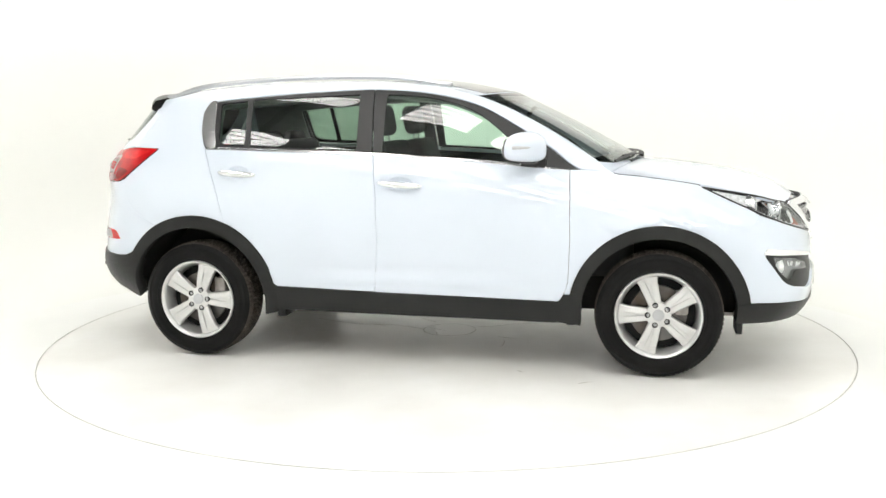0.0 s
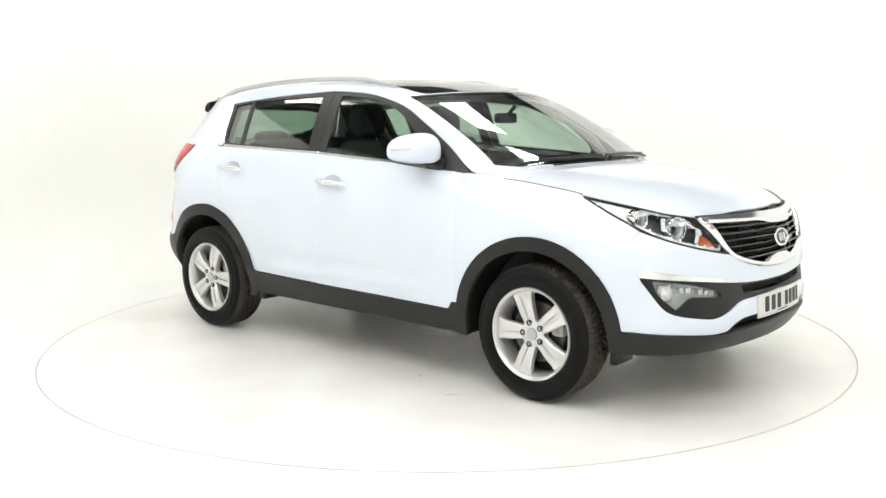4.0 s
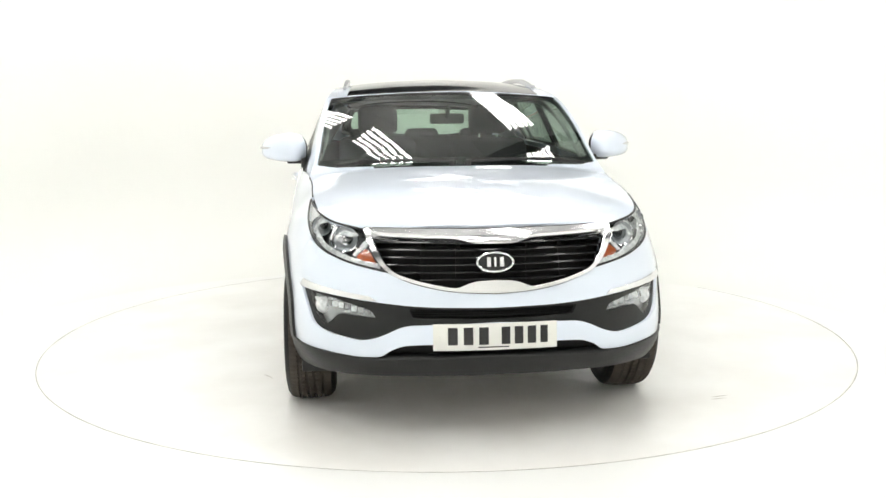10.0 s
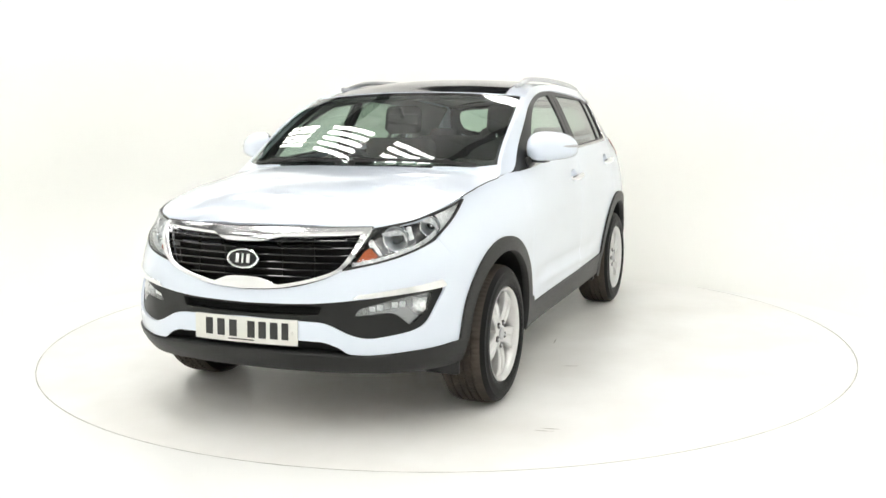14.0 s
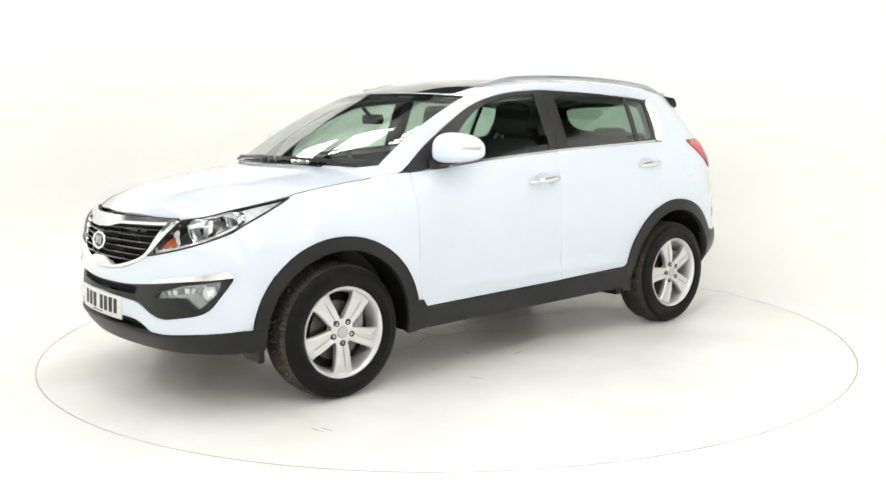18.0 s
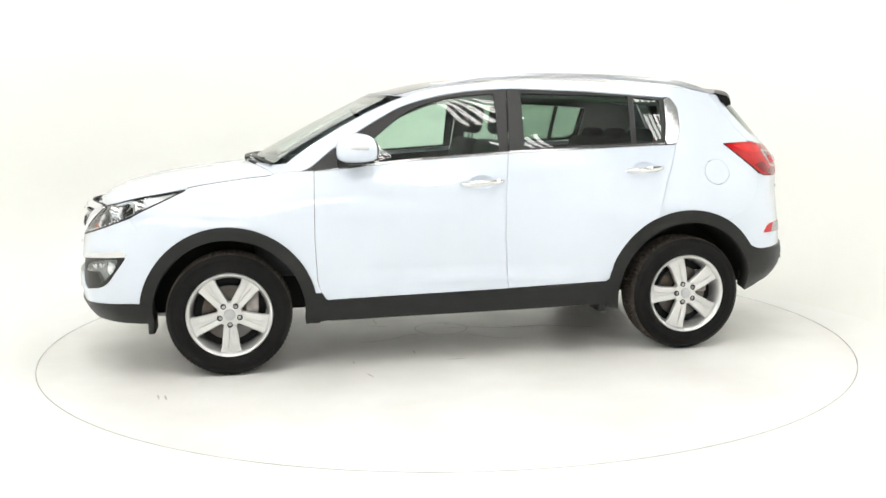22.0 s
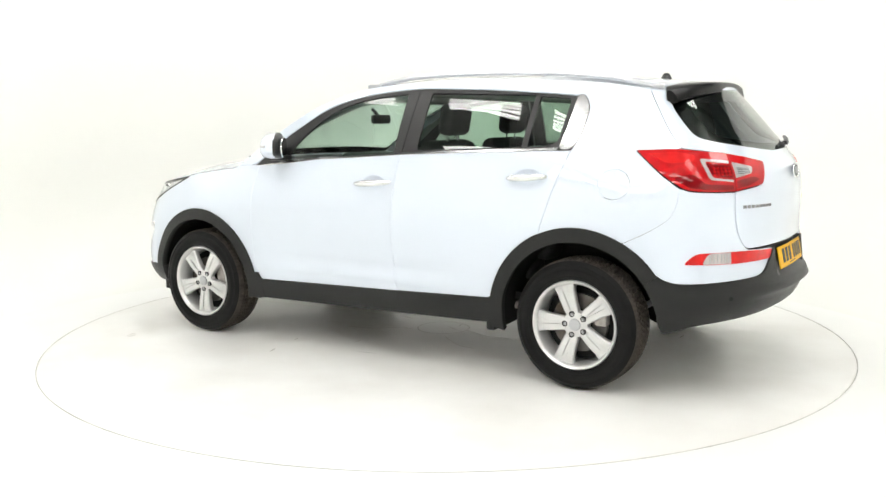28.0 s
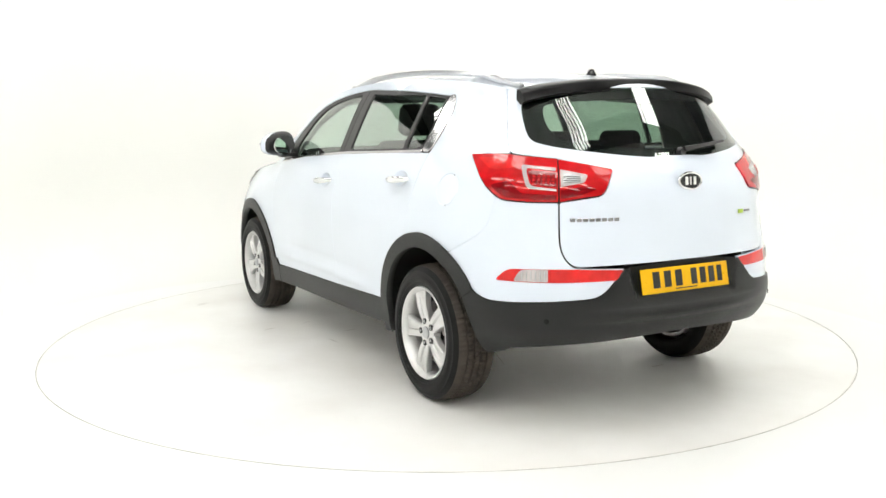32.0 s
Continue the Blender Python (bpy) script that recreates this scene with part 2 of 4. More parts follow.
def round_off(poly, r=.02):
    """A closed outline with its corners rounded; a point may carry its own radius."""
    out = []
    n = len(poly)
    for i in range(n):
        p = np.array(poly[i][:2], float)
        rr = poly[i][2] if len(poly[i]) > 2 else r
        a, b = np.array(poly[i - 1][:2], float), np.array(poly[(i + 1) % n][:2], float)
        la, lb = np.linalg.norm(a - p), np.linalg.norm(b - p)
        if rr <= 0 or la < 1e-6 or lb < 1e-6:
            out.append(p)
            continue
        ka, kb = p + (a - p) / la * min(rr, la * .48), p + (b - p) / lb * min(rr, lb * .48)
        for t in (0, .2, .4, .6, .8, 1):
            out.append((1 - t) ** 2 * ka + 2 * t * (1 - t) * p + t * t * kb)
    return [tuple(p) for p in out]


def arc(cs, cz, r, a0, a1, n=24):
    return [(cs + r * math.cos(radians(a0 + (a1 - a0) * i / n)), cz + r * math.sin(radians(a0 + (a1 - a0) * i / n)), 0) for i in range(n + 1)]


def both(half):
    """A closed outline across the car's middle from its left half, given from the top middle round to the bottom middle."""
    return list(half) + [(-p[0], *p[1:]) for p in reversed(half)]


def inside(poly, pts):
    x, y = pts[:, 0], pts[:, 1]
    c = np.zeros(len(pts), bool)
    for (x0, y0), (x1, y1) in zip(poly, np.roll(poly, -1, 0)):
        if y0 != y1:
            c ^= ((y0 > y) != (y1 > y)) & (x < (x1 - x0) * (y - y0) / (y1 - y0) + x0)
    return c


def densify(poly, step):
    out = []
    for a, b in zip(poly, poly[1:] + poly[:1]):
        a, b = np.array(a[:2], float), np.array(b[:2], float)
        n = max(1, int(np.ceil(np.linalg.norm(b - a) / step)))
        out += [a + (b - a) * k / n for k in range(n)]
    keep = [p for i, p in enumerate(out) if np.linalg.norm(p - out[i - 1]) > 2e-4]
    return np.array(keep)


def sheet(name, poly, at, mat, off=0.0, step=.04, thick=.014, holes=(), flip=1):
    """A panel of the skin at(a, b) inside an outline, with its folded edges; off sets it proud of the skin. flip=-1: mirrored to the car's right."""
    rings = [densify(poly, step * .7)] + [densify(h, step * .7) for h in holes]
    lo, hi = rings[0].min(0), rings[0].max(0)
    gx, gy = np.meshgrid(np.arange(lo[0], hi[0], step), np.arange(lo[1], hi[1], step * .87))
    gx = gx + (np.arange(gx.shape[0]) % 2)[:, None] * step * .5
    pts = np.stack([gx.ravel(), gy.ravel()], 1)
    ok = inside(rings[0], pts)
    for h in rings[1:]:
        ok &= ~inside(h, pts)
    pts = pts[ok]
    rim = np.vstack(rings)
    if len(pts):
        d = np.sqrt(((pts[:, None, :] - rim[None]) ** 2).sum(2)).min(1)
        pts = pts[d > step * .4]
    coords = [Vector(p) for p in np.vstack([rim, pts])]
    edges, k = [], 0
    for r in rings:
        edges += [(k + i, k + (i + 1) % len(r)) for i in range(len(r))]
        k += len(r)
    vo, eo, fo, *_ = delaunay_2d_cdt(coords, edges, [], 0, 1e-6)
    v2 = np.array([tuple(v) for v in vo])
    cen = np.array([v2[list(f)].mean(0) for f in fo])
    ok = inside(rings[0], cen)
    for h in rings[1:]:
        ok &= ~inside(h, cen)
    faces = [tuple(f) for f, o in zip(fo, ok) if o]
    e = .004
    P = np.array([at(*v) for v in v2])
    A = np.array([at(v[0] + e, v[1]) - at(v[0] - e, v[1]) for v in v2])
    B = np.array([at(v[0], v[1] + e) - at(v[0], v[1] - e) for v in v2])
    N = np.cross(A, B)
    N /= np.maximum(np.linalg.norm(N, axis=1), 1e-9)[:, None]
    if (N * (P - np.array((P[:, 0].mean() * .7, 0, .75)))).sum() < 0:
        N = -N
    mean = sum(np.dot(np.cross(P[f[1]] - P[f[0]], P[f[2]] - P[f[0]]), N[f[0]]) for f in faces)
    if mean < 0:
        faces = [f[::-1] for f in faces]
    P = P + N * off
    verts, norms = list(P), list(N)
    # folded edges
    count = {}
    for f in faces:
        for a, b in zip(f, f[1:] + f[:1]):
            count[(a, b)] = 1
    border = [(a, b) for a, b in count if (b, a) not in count]
    for a, b in border:
        k = len(verts)
        t = P[b] - P[a]
        side = np.cross(t, N[a])
        side /= max(np.linalg.norm(side), 1e-9)
        verts += [P[a], P[b], P[b] - N[b] * thick, P[a] - N[a] * thick]
        norms += [(N[a] + side) * .7, (N[b] + side) * .7, side, side]
        faces.append((k, k + 3, k + 2, k + 1))
    verts, norms = np.array(verts), np.array(norms)
    if flip < 0:
        verts, norms = verts * (1, -1, 1), norms * (1, -1, 1)
        faces = [f[::-1] for f in faces]
    return mesh_from(name, verts, faces, mat, True, norms)


def pane(name, poly, at, mat, parent, label="", **kw):
    return child(name, sheet(name, poly, at, mat, **kw), parent, label)


def lathe(profile, n=48, axis="y"):
    """A turned body from (radius, height) points."""
    bm = bmesh.new()
    rings = []
    for r, h in profile:
        ring = []
        for i in range(n):
            a = 2 * math.pi * i / n
            c, s = r * math.cos(a), r * math.sin(a)
            ring.append(bm.verts.new((c, h, s) if axis == "y" else ((c, s, h) if axis == "z" else (h, c, s))))
        rings.append(ring)
    for a, b in zip(rings, rings[1:]):
        for i in range(n):
            bm.faces.new((a[i], a[(i + 1) % n], b[(i + 1) % n], b[i]))
    closed = abs(profile[0][0] - profile[-1][0]) + abs(profile[0][1] - profile[-1][1]) < 1e-6
    for ring, (r, _) in ((rings[0], profile[0]), (rings[-1], profile[-1])):
        if r > 1e-5 and not closed:
            bm.faces.new(ring)
    bmesh.ops.remove_doubles(bm, verts=bm.verts, dist=1e-5)
    return bm


def block(sx, sy, sz, bevel=.01, seg=2, at=(0, 0, 0), taper=1.0):
    bm = bmesh.new()
    bmesh.ops.create_cube(bm, size=1)
    for v in bm.verts:
        k = taper if v.co.z > 0 else 1
        v.co = Vector((v.co.x * sx * k, v.co.y * sy * k, v.co.z * sz)) + Vector(at)
    if bevel:
        bmesh.ops.bevel(bm, geom=list(bm.edges), offset=bevel, segments=seg, profile=.5, affect="EDGES", clamp_overlap=True)
    return bm


def sweep(path, section, up=(0, 0, 1), closed=False, scale=None):
    """A bar along a path of points; section is a closed list of (across, up)."""
    bm = bmesh.new()
    path = [Vector(p) for p in path]
    rings = []
    n = len(path)
    for i, p in enumerate(path):
        a, b = path[i - 1 if i or closed else 0], path[(i + 1) % n if closed else min(i + 1, n - 1)]
        t = (b - a).normalized()
        side = t.cross(Vector(up)).normalized()
        u = side.cross(t)
        k = scale(i / (n - 1)) if scale else 1
        rings.append([bm.verts.new(p + side * x * k + u * y * k) for x, y in section])
    m = len(section)
    for i in range(n if closed else n - 1):
        a, b = rings[i], rings[(i + 1) % n]
        for j in range(m):
            bm.faces.new((a[j], a[(j + 1) % m], b[(j + 1) % m], b[j]))
    if not closed:
        bm.faces.new(rings[0])
        bm.faces.new(rings[-1][::-1])
    return bm


def circle(r, n=10, k=1.0):
    return [(r * math.cos(2 * math.pi * i / n), r * k * math.sin(2 * math.pi * i / n)) for i in range(n)]


def join(*bms):
    out = bmesh.new()
    for b in bms:
        me = bpy.data.meshes.new("tmp")
        b.to_mesh(me)
        b.free()
        out.from_mesh(me)
        bpy.data.meshes.remove(me)
    return out
# ---- the studio: white curved walls round a turntable, under a dark hall roof ----
def studio():
    # the floor with the turntable's round opening
    bm = bmesh.new()
    n = 160
    R = 2.4885
    inner = [bm.verts.new((R * math.cos(2 * math.pi * i / n), R * math.sin(2 * math.pi * i / n), 0)) for i in range(n)]
    low = [bm.verts.new((R * math.cos(2 * math.pi * i / n), R * math.sin(2 * math.pi * i / n), -.08)) for i in range(n)]
    outer = []
    for i in range(n):
        a = 2 * math.pi * i / n
        k = 14 / max(abs(math.cos(a)), abs(math.sin(a)))
        outer.append(bm.verts.new((k * math.cos(a), k * math.sin(a), 0)))
    for i in range(n):
        j = (i + 1) % n
        bm.faces.new((inner[i], outer[i], outer[j], inner[j]))
        bm.faces.new((inner[j], low[j], low[i], inner[i]))
    me = bpy.data.meshes.new("floor")
    bmesh.ops.recalc_face_normals(bm, faces=bm.faces)
    bm.to_mesh(me)
    bm.free()
    me.materials.append(FLOOR)
    tagged(new("floor", me), "glossy white painted studio floor round the turntable", "floor", kind="structure")

    # one curved white wall with a small cove at its foot
    plan = spline([(4.3, -9.0), (4.3, -5.0), (4.15, -2.2), (3.85, -.3), (3.3, 1.25), (2.35, 2.25), (1.2, 2.95), (0, 3.2), (-1.3, 3.1), (-2.6, 2.5), (-3.6, 1.4), (-4.2, -.3), (-4.4, -2.4), (-4.5, -5.0), (-4.5, -9.0)], 8)
    prof = [(.85 * (1 - math.sin(a)), .85 * (1 - math.cos(a))) for a in np.linspace(0, math.pi / 2, 14)]
    prof = [(d, h + .001) for d, h in prof] + [(0, 1.2), (0, 2.0), (0, 2.98), (-.12, 2.98)]
    tan = np.gradient(plan, axis=0)
    tan /= np.linalg.norm(tan, axis=1)[:, None]
    inn = np.stack([-tan[:, 1], tan[:, 0]], 1)
    verts, faces = [], []
    for p, q in zip(plan, inn):
        verts += [(p[0] + q[0] * d, p[1] + q[1] * d, h) for d, h in prof]
    m = len(prof)
    for i in range(len(plan) - 1):
        for j in range(m - 1):
            faces.append((i * m + j, i * m + j + 1, (i + 1) * m + j + 1, (i + 1) * m + j))
    tagged(new("wall_curved", mesh_from("wall_curved", verts, faces, WALL)), "seamless white curved studio wall", "wall", kind="structure")
    tagged(part_top("wall_back", block(9.2, .12, 2.98, 0, at=(0, -9.06, 1.49)), WALL), "plain white studio wall behind the camera", "wall", kind="structure")

    # the hall's roof over it: grey sheets with dark seams, laid along the rows of lamps
    bm = bmesh.new()
    rows = []
    for i in range(-26, 27):
        for w, z in ((-.36, 4.62), (-.335, 4.60), (.335, 4.60), (.36, 4.62), (.37, 4.70)):
            rows.append((bm.verts.new((i * .74 + w, -19, z)), bm.verts.new((i * .74 + w, 19, z))))
    for a, b in zip(rows, rows[1:]):
        bm.faces.new((a[0], b[0], b[1], a[1]))
    roof = tagged(part_top("ceiling", bm, HALLROOF, smooth=0), "grey ribbed sheet roof of the hall", "ceiling", kind="structure")
    roof.matrix_basis = pose(0, 0, 0, 0, 0, 38.3)
    for i, (x, y, sx, sy) in enumerate(((-12, 0, .1, 26), (12, 0, .1, 26), (0, -13, 24, .1), (0, 13, 24, .1))):
        tagged(part_top("wall_hall", block(sx, sy, 4.9, 0, at=(x, y, 2.4)), HALLROOF), "grey hall wall behind the white studio wall", "wall", kind="structure")
    for k in range(-3, 4):
        y = k * 3.0
        bm = join(block(20, .14, .02, .004, 1, at=(0, y, 4.30)), block(20, .14, .02, .004, 1, at=(0, y, 4.58)), block(20, .02, .26, .004, 1, at=(0, y, 4.44)))
        beam = tagged(part_top("roof_beam", bm, BEAM), "dark steel beam under the hall roof", "beam", "roof beams")
        beam.matrix_basis = pose(0, 0, 0, 0, 0, 38.3)


def part_top(name, bm, mat, smooth=35):
    bmesh.ops.recalc_face_normals(bm, faces=bm.faces)
    me = bpy.data.meshes.new(name)
    bm.to_mesh(me)
    bm.free()
    me.materials.append(mat)
    if smooth:
        me.shade_smooth()
        me.set_sharp_from_angle(angle=radians(smooth))
    return new(name, me)


def tube_light(length=.90, tubes=5, pitch=.10):
    """A bank of bare fluorescent tubes on a white tray, hung on two wires."""
    thing = empty("tube_light")
    w = pitch * tubes
    for y in (-length * .42, length * .42):
        part("cross_bar", block(w, .03, .03, .004, 1, at=(0, y, .07)), LAMPBODY, thing)
    for i in range(tubes):
        x = (i - (tubes - 1) / 2) * pitch
        part("batten", block(.045, length + .06, .03, .006, 1, at=(x, 0, .045)), LAMPBODY, thing)
        part("tube", lathe([(0, -length / 2), (.027, -length / 2), (.027, length / 2), (0, length / 2)], 12), TUBE, thing, "glowing white tube", pose(x, 0, 0))
    for y in (-length * .4, length * .4):
        part("wire", lathe([(.004, .085), (.004, .98)], 6, "z"), BEAM, thing, m=pose(0, y, 0))
    return tagged(thing, "bank of glowing fluorescent tubes hung above the turntable", "ceiling lamp", "studio tube lights")


def turntable():
    thing = empty("turntable")
    n = 160
    part("disc", lathe([(2.483, -.07), (2.483, -.002), (2.480, 0), (0, 0)], n, "z"), TABLE, thing, smooth=20)
    part("edge_ring", lathe([(2.4835, -.06), (2.4865, -.06), (2.4865, .0012), (2.4835, .0012), (2.4835, -.06)], n, "z"), EDGE, thing, "thin grey rubber edge")
    # a round hatch under the car, with a crack running off it
    hatch = part("hatch", lathe([(0, .0006), (.168, .0006), (.1705, -.002)], 64, "z"), TABLE, thing, "round flush hatch", pose(.03, -.02, 0))
    part("hatch_joint", lathe([(.1685, .0008), (.1735, .0008), (.1735, -.003), (.1685, -.003), (.1685, .0008)], 64, "z"), SCUFF, hatch)
    for pts in ([(.20, .09), (.24, .12), (.26, .10), (.42, .22), (.60, .26)], [(-.15, -.03), (-.35, .05), (-.62, .04), (-.95, .16)], [(-.1, .18), (-.3, .34), (-.42, .36)]):
        part("crack", sweep([(*q, .0003) for q in spline([(*p, 0) for p in pts], 5)[:, :2]], [(-.0022, -.0003), (.0022, -.0003), (.0015, .0005), (-.0015, .0005)]), SCUFF, thing, "hairline crack in the paint")
    # scuffs and hairline marks in the paint
    rnd = random.Random(5)
    for i in range(14):
        r, a = (rnd.uniform(.1, 1.5), rnd.uniform(0, 360)) if i > 3 else ((2.02, 34), (2.04, 33), (1.2, 60), (1.5, 200))[i]
        length, bend = (rnd.uniform(.05, .2), rnd.uniform(-40, 40)) if i > 3 else (.09, 8)
        head = rnd.uniform(0, 360) if i > 1 else a + 62
        pts, q, d = [], np.array((r * math.cos(radians(a)), r * math.sin(radians(a)))), head
        for k in range(9):
            pts.append((q[0], q[1], .0004))
            d += bend / 8
            q = q + np.array((math.cos(radians(d)), math.sin(radians(d)))) * length / 8
        w = rnd.uniform(.002, .005)
        part("scuff", sweep(pts, [(-w, -.0003), (w, -.0003), (w * .6, .0005), (-w * .6, .0005)], scale=lambda u: .25 + math.sin(math.pi * u)), SCUFF, thing, "thin grey scuff mark")
    return tagged(thing, "round white turntable with scuffs, flush with the floor", "turntable")
# ---- the car ----
CF, CR, CZ = s_x(1.32), s_x(-1.32) + .003, .338      # the wheel arches' middles on the skin
RA, RI = .477, .408                            # front arch lip, outer and inner
RB, RJ = .497, .424                            # rear arch lip


def side_panels(car, k):
    """Everything on one flank: k = 1 the car's left, -1 its right."""
    kw = dict(flip=k)
    # front wing
    top = [(s, edge_z(s) - .0035, 0) for s in np.linspace(1.26, S_COWL, 9)]
    wing = [(1.245, 1.010, 0), *top, (1.80, 1.0950, 0), (1.902, 1.0990, 0), (1.942, 1.100, .004), (1.9355, .95, .1), (1.9325, .73, .1), (1.942, .504, .1), (1.9665, .4235, 0),
            *arc(CF, CZ, RA, 9, 138.6, 20), (.9322, .8637, 0), (1.03, .912, .1)]
    pane("front_wing", wing, skin, PAINT, car, **kw)
    # doors
    fd = [(1.946, 1.098, .006), (2.139, 1.111, .1), (2.434, 1.143, .1), (2.718, 1.159, .1), (3.026, 1.178, .006), (3.003, .942, .1), (2.998, .721, .1), (3.013, .462, .1), (3.022, .416, .004),
          (1.99, .396, .01), (1.958, .455, .05), (1.945, .504, .1), (1.936, .73, .1), (1.939, .95, .1)]
    cup = lambda c, zc: [(c + .075 * math.cos(t), zc + .004 + .040 * math.sin(t)) for t in np.linspace(0, 2 * math.pi, 28, endpoint=False)]
    door = pane("front_door", fd, skin, PAINT, car, holes=[cup(2.8675, 1.020)], **kw)
    rd = [(3.0305, 1.179, .006), (3.504, 1.196, .1), (4.048, 1.212, .006), (3.968, .996, .1), (3.908, .788, 0), *arc(CR, CZ, RB + .003, 115, 157, 10), (3.636, .452, .03), (3.605, .432, .02), (3.0255, .418, .004),
          (3.0165, .462, .1), (3.0015, .721, .1), (3.0065, .942, .1)]
    rdoor = pane("rear_door", rd, skin, PAINT, car, holes=[cup(3.8325, 1.075)], **kw)
    # inner door trims
    pane("door_trim", fd, skin, TRIM, door, off=-.075, thick=.01, step=.08, **kw)
    pane("door_trim", rd, skin, TRIM, rdoor, off=-.075, thick=.01, step=.08, **kw)
    # door window frames and panes
    fg = round_off([(2.18, 1.134, .02), (2.215, 1.215, .03), (2.315, 1.305, .08), (2.43, 1.395, .1), (2.557, 1.458, .1), (2.749, 1.502, .1), (2.985, 1.520, .02), (2.978, 1.190, .012), (2.37, 1.153, .1)])
    ff = [(1.912, 1.101, .004), (2.048, 1.216, .1), (2.176, 1.297, .1), (2.303, 1.371, .1), (2.43, 1.441, .1), (2.622, 1.498, .1), (2.815, 1.528, .1), (3.058, 1.544, .004), (3.030, 1.184, .004), (2.718, 1.164, .1), (2.434, 1.148, .1), (2.139, 1.116, .1), (1.95, 1.103, .01)]
    pane("window_frame", round_off(ff, .1), skin, FRAME, door, "satin black window frame", off=-.003, holes=[fg], **kw)
    pane("window_pane", fg, skin, GLASS_SIDE, door, "green-tinted glass", off=-.010, thick=.004, **kw)
    pane("belt_strip", [(1.95, 1.099), (2.139, 1.112), (2.434, 1.144), (2.718, 1.160), (3.026, 1.179), (3.027, 1.190), (2.718, 1.171), (2.434, 1.155), (2.20, 1.131)], skin, SATINCHROME, door, "chrome strip", off=.003, step=.03, **kw)
    rg = round_off([(3.142, 1.520, .015), (3.795, 1.499, .012), (3.772, 1.228, .012), (3.128, 1.207, .02)])
    qg = round_off([(3.822, 1.492, .012), (3.998, 1.476, .02), (3.972, 1.255, .03), (3.915, 1.234, .03), (3.803, 1.229, .012)])
    rf = [(3.064, 1.544, .004), (3.10, 1.544, .1), (3.519, 1.526, .1), (3.835, 1.503, .1), (4.026, 1.486, .02), (4.010, 1.336, .1), (3.976, 1.219, .004), (3.504, 1.201, .1), (3.037, 1.185, .004)]
    pane("window_frame", round_off(rf, .1), skin, FRAME, rdoor, "satin black window frame", off=-.003, holes=[rg, qg], **kw)
    pane("window_pane", rg, skin, GLASS_REAR, rdoor, "dark-tinted glass", off=-.010, thick=.004, **kw)
    pane("quarter_pane", qg, skin, GLASS_REAR, rdoor, "dark-tinted glass", off=-.010, thick=.004, **kw)
    pane("belt_strip", [(3.033, 1.180), (3.504, 1.197), (3.974, 1.214), (3.974, 1.225), (3.504, 1.208), (3.034, 1.191)], skin, SATINCHROME, rdoor, "chrome strip", off=.003, step=.03, **kw)
    pane("pillar_trim", round_off([(4.028, 1.487), (4.066, 1.490), (4.106, 1.430), (4.090, 1.304), (4.050, 1.217), (3.980, 1.217), (4.012, 1.336)], .03), skin, BRIGHTTRIM, rdoor, "chrome corner piece", off=.004, step=.03, **kw)
    pane("trim_gasket", round_off([(4.024, 1.492), (4.068, 1.494), (4.111, 1.430), (4.095, 1.302), (4.053, 1.213), (3.976, 1.213), (4.008, 1.336)], .03), skin, FRAME, rdoor, off=.0005, step=.03, **kw)
    # handles in their recesses
    for d, a, b, z0, z1 in ((door, 2.745, 2.990, 1.012, 1.028), (rdoor, 3.720, 3.945, 1.068, 1.082)):
        pts = []
        for i in range(15):
            u = i / 14
            s, z = a + (b - a) * u, z0 + (z1 - z0) * u
            p = skin(s, z) + np.array((0, .012 + .030 * math.sin(math.pi * u) ** .6, 0))
            pts.append(p * (1, k, 1))
        part("handle", sweep(pts, circle(.0155, 10, 1.15), scale=lambda u: .45 + .55 * math.sin(math.pi * u) ** .5), CHROME, d, "chrome pull handle")
        c, zc = (a + b) / 2, (z0 + z1) / 2
        pane("handle_cup", cup(c, zc), lambda s_, z_, c=c, zc=zc: skin(s_, z_) - np.array((0, .026 * max(0, 1 - ((s_ - c) / .075) ** 2 - ((z_ - zc - .004) / .040) ** 2), 0)), PAINT, d, off=0, step=.012, thick=.001, **kw)
    # side frame: A-pillar, roof side, C-pillar and rear quarter in one pressing
    up = [(s, edge_z(s) - .002, 0) for s in np.linspace(S_COWL + .004, 4.42, 60)]
    frame_in = [(4.419, 1.520, 0), (4.500, 1.396, .05), (4.572, 1.288, .05), (4.634, 1.226, .01), (4.60, 1.222, .01), (4.394, 1.216, .01), (4.553, 1.081, .02), (4.620, 1.033, 0), (4.612, .985, .1), (4.598, .925, .1), (4.555, .876, .1), (4.478, .829, .1), (4.365, .774, 0)]
    frame_in += [*arc(CR, CZ, RB, 61, 113, 12), (3.912, .796, 0), (3.9715, .996, .1), (4.054, 1.214, .01), (4.095, 1.304, .05), (4.111, 1.430, .05), (4.070, 1.494, .03), (4.028, 1.491, .02)]
    win_top = [(3.835, 1.508), (3.519, 1.531), (3.07, 1.549), (2.815, 1.533), (2.622, 1.503), (2.43, 1.446), (2.303, 1.376), (2.176, 1.302), (2.048, 1.221), (1.906, 1.102)]
    frame_in += [(a, b, .1) for a, b in win_top] + [(1.80, 1.098, 0)]
    ring = lambda f: [(4.298 + .083 * f * math.cos(t), 1.052 + .074 * f * math.sin(t)) for t in np.linspace(0, 2 * math.pi, 40, endpoint=False)]
    side = pane("body_side", round_off([(a[0], a[1], a[2] if len(a) > 2 else 0) for a in up] + frame_in, 0), skin, PAINT, car, holes=[ring(1.0)] if k > 0 else [], **kw)
    if k > 0:
        pane("fuel_flap", ring(.965), skin, PAINT, side, "round fuel flap", step=.02, thick=.010)
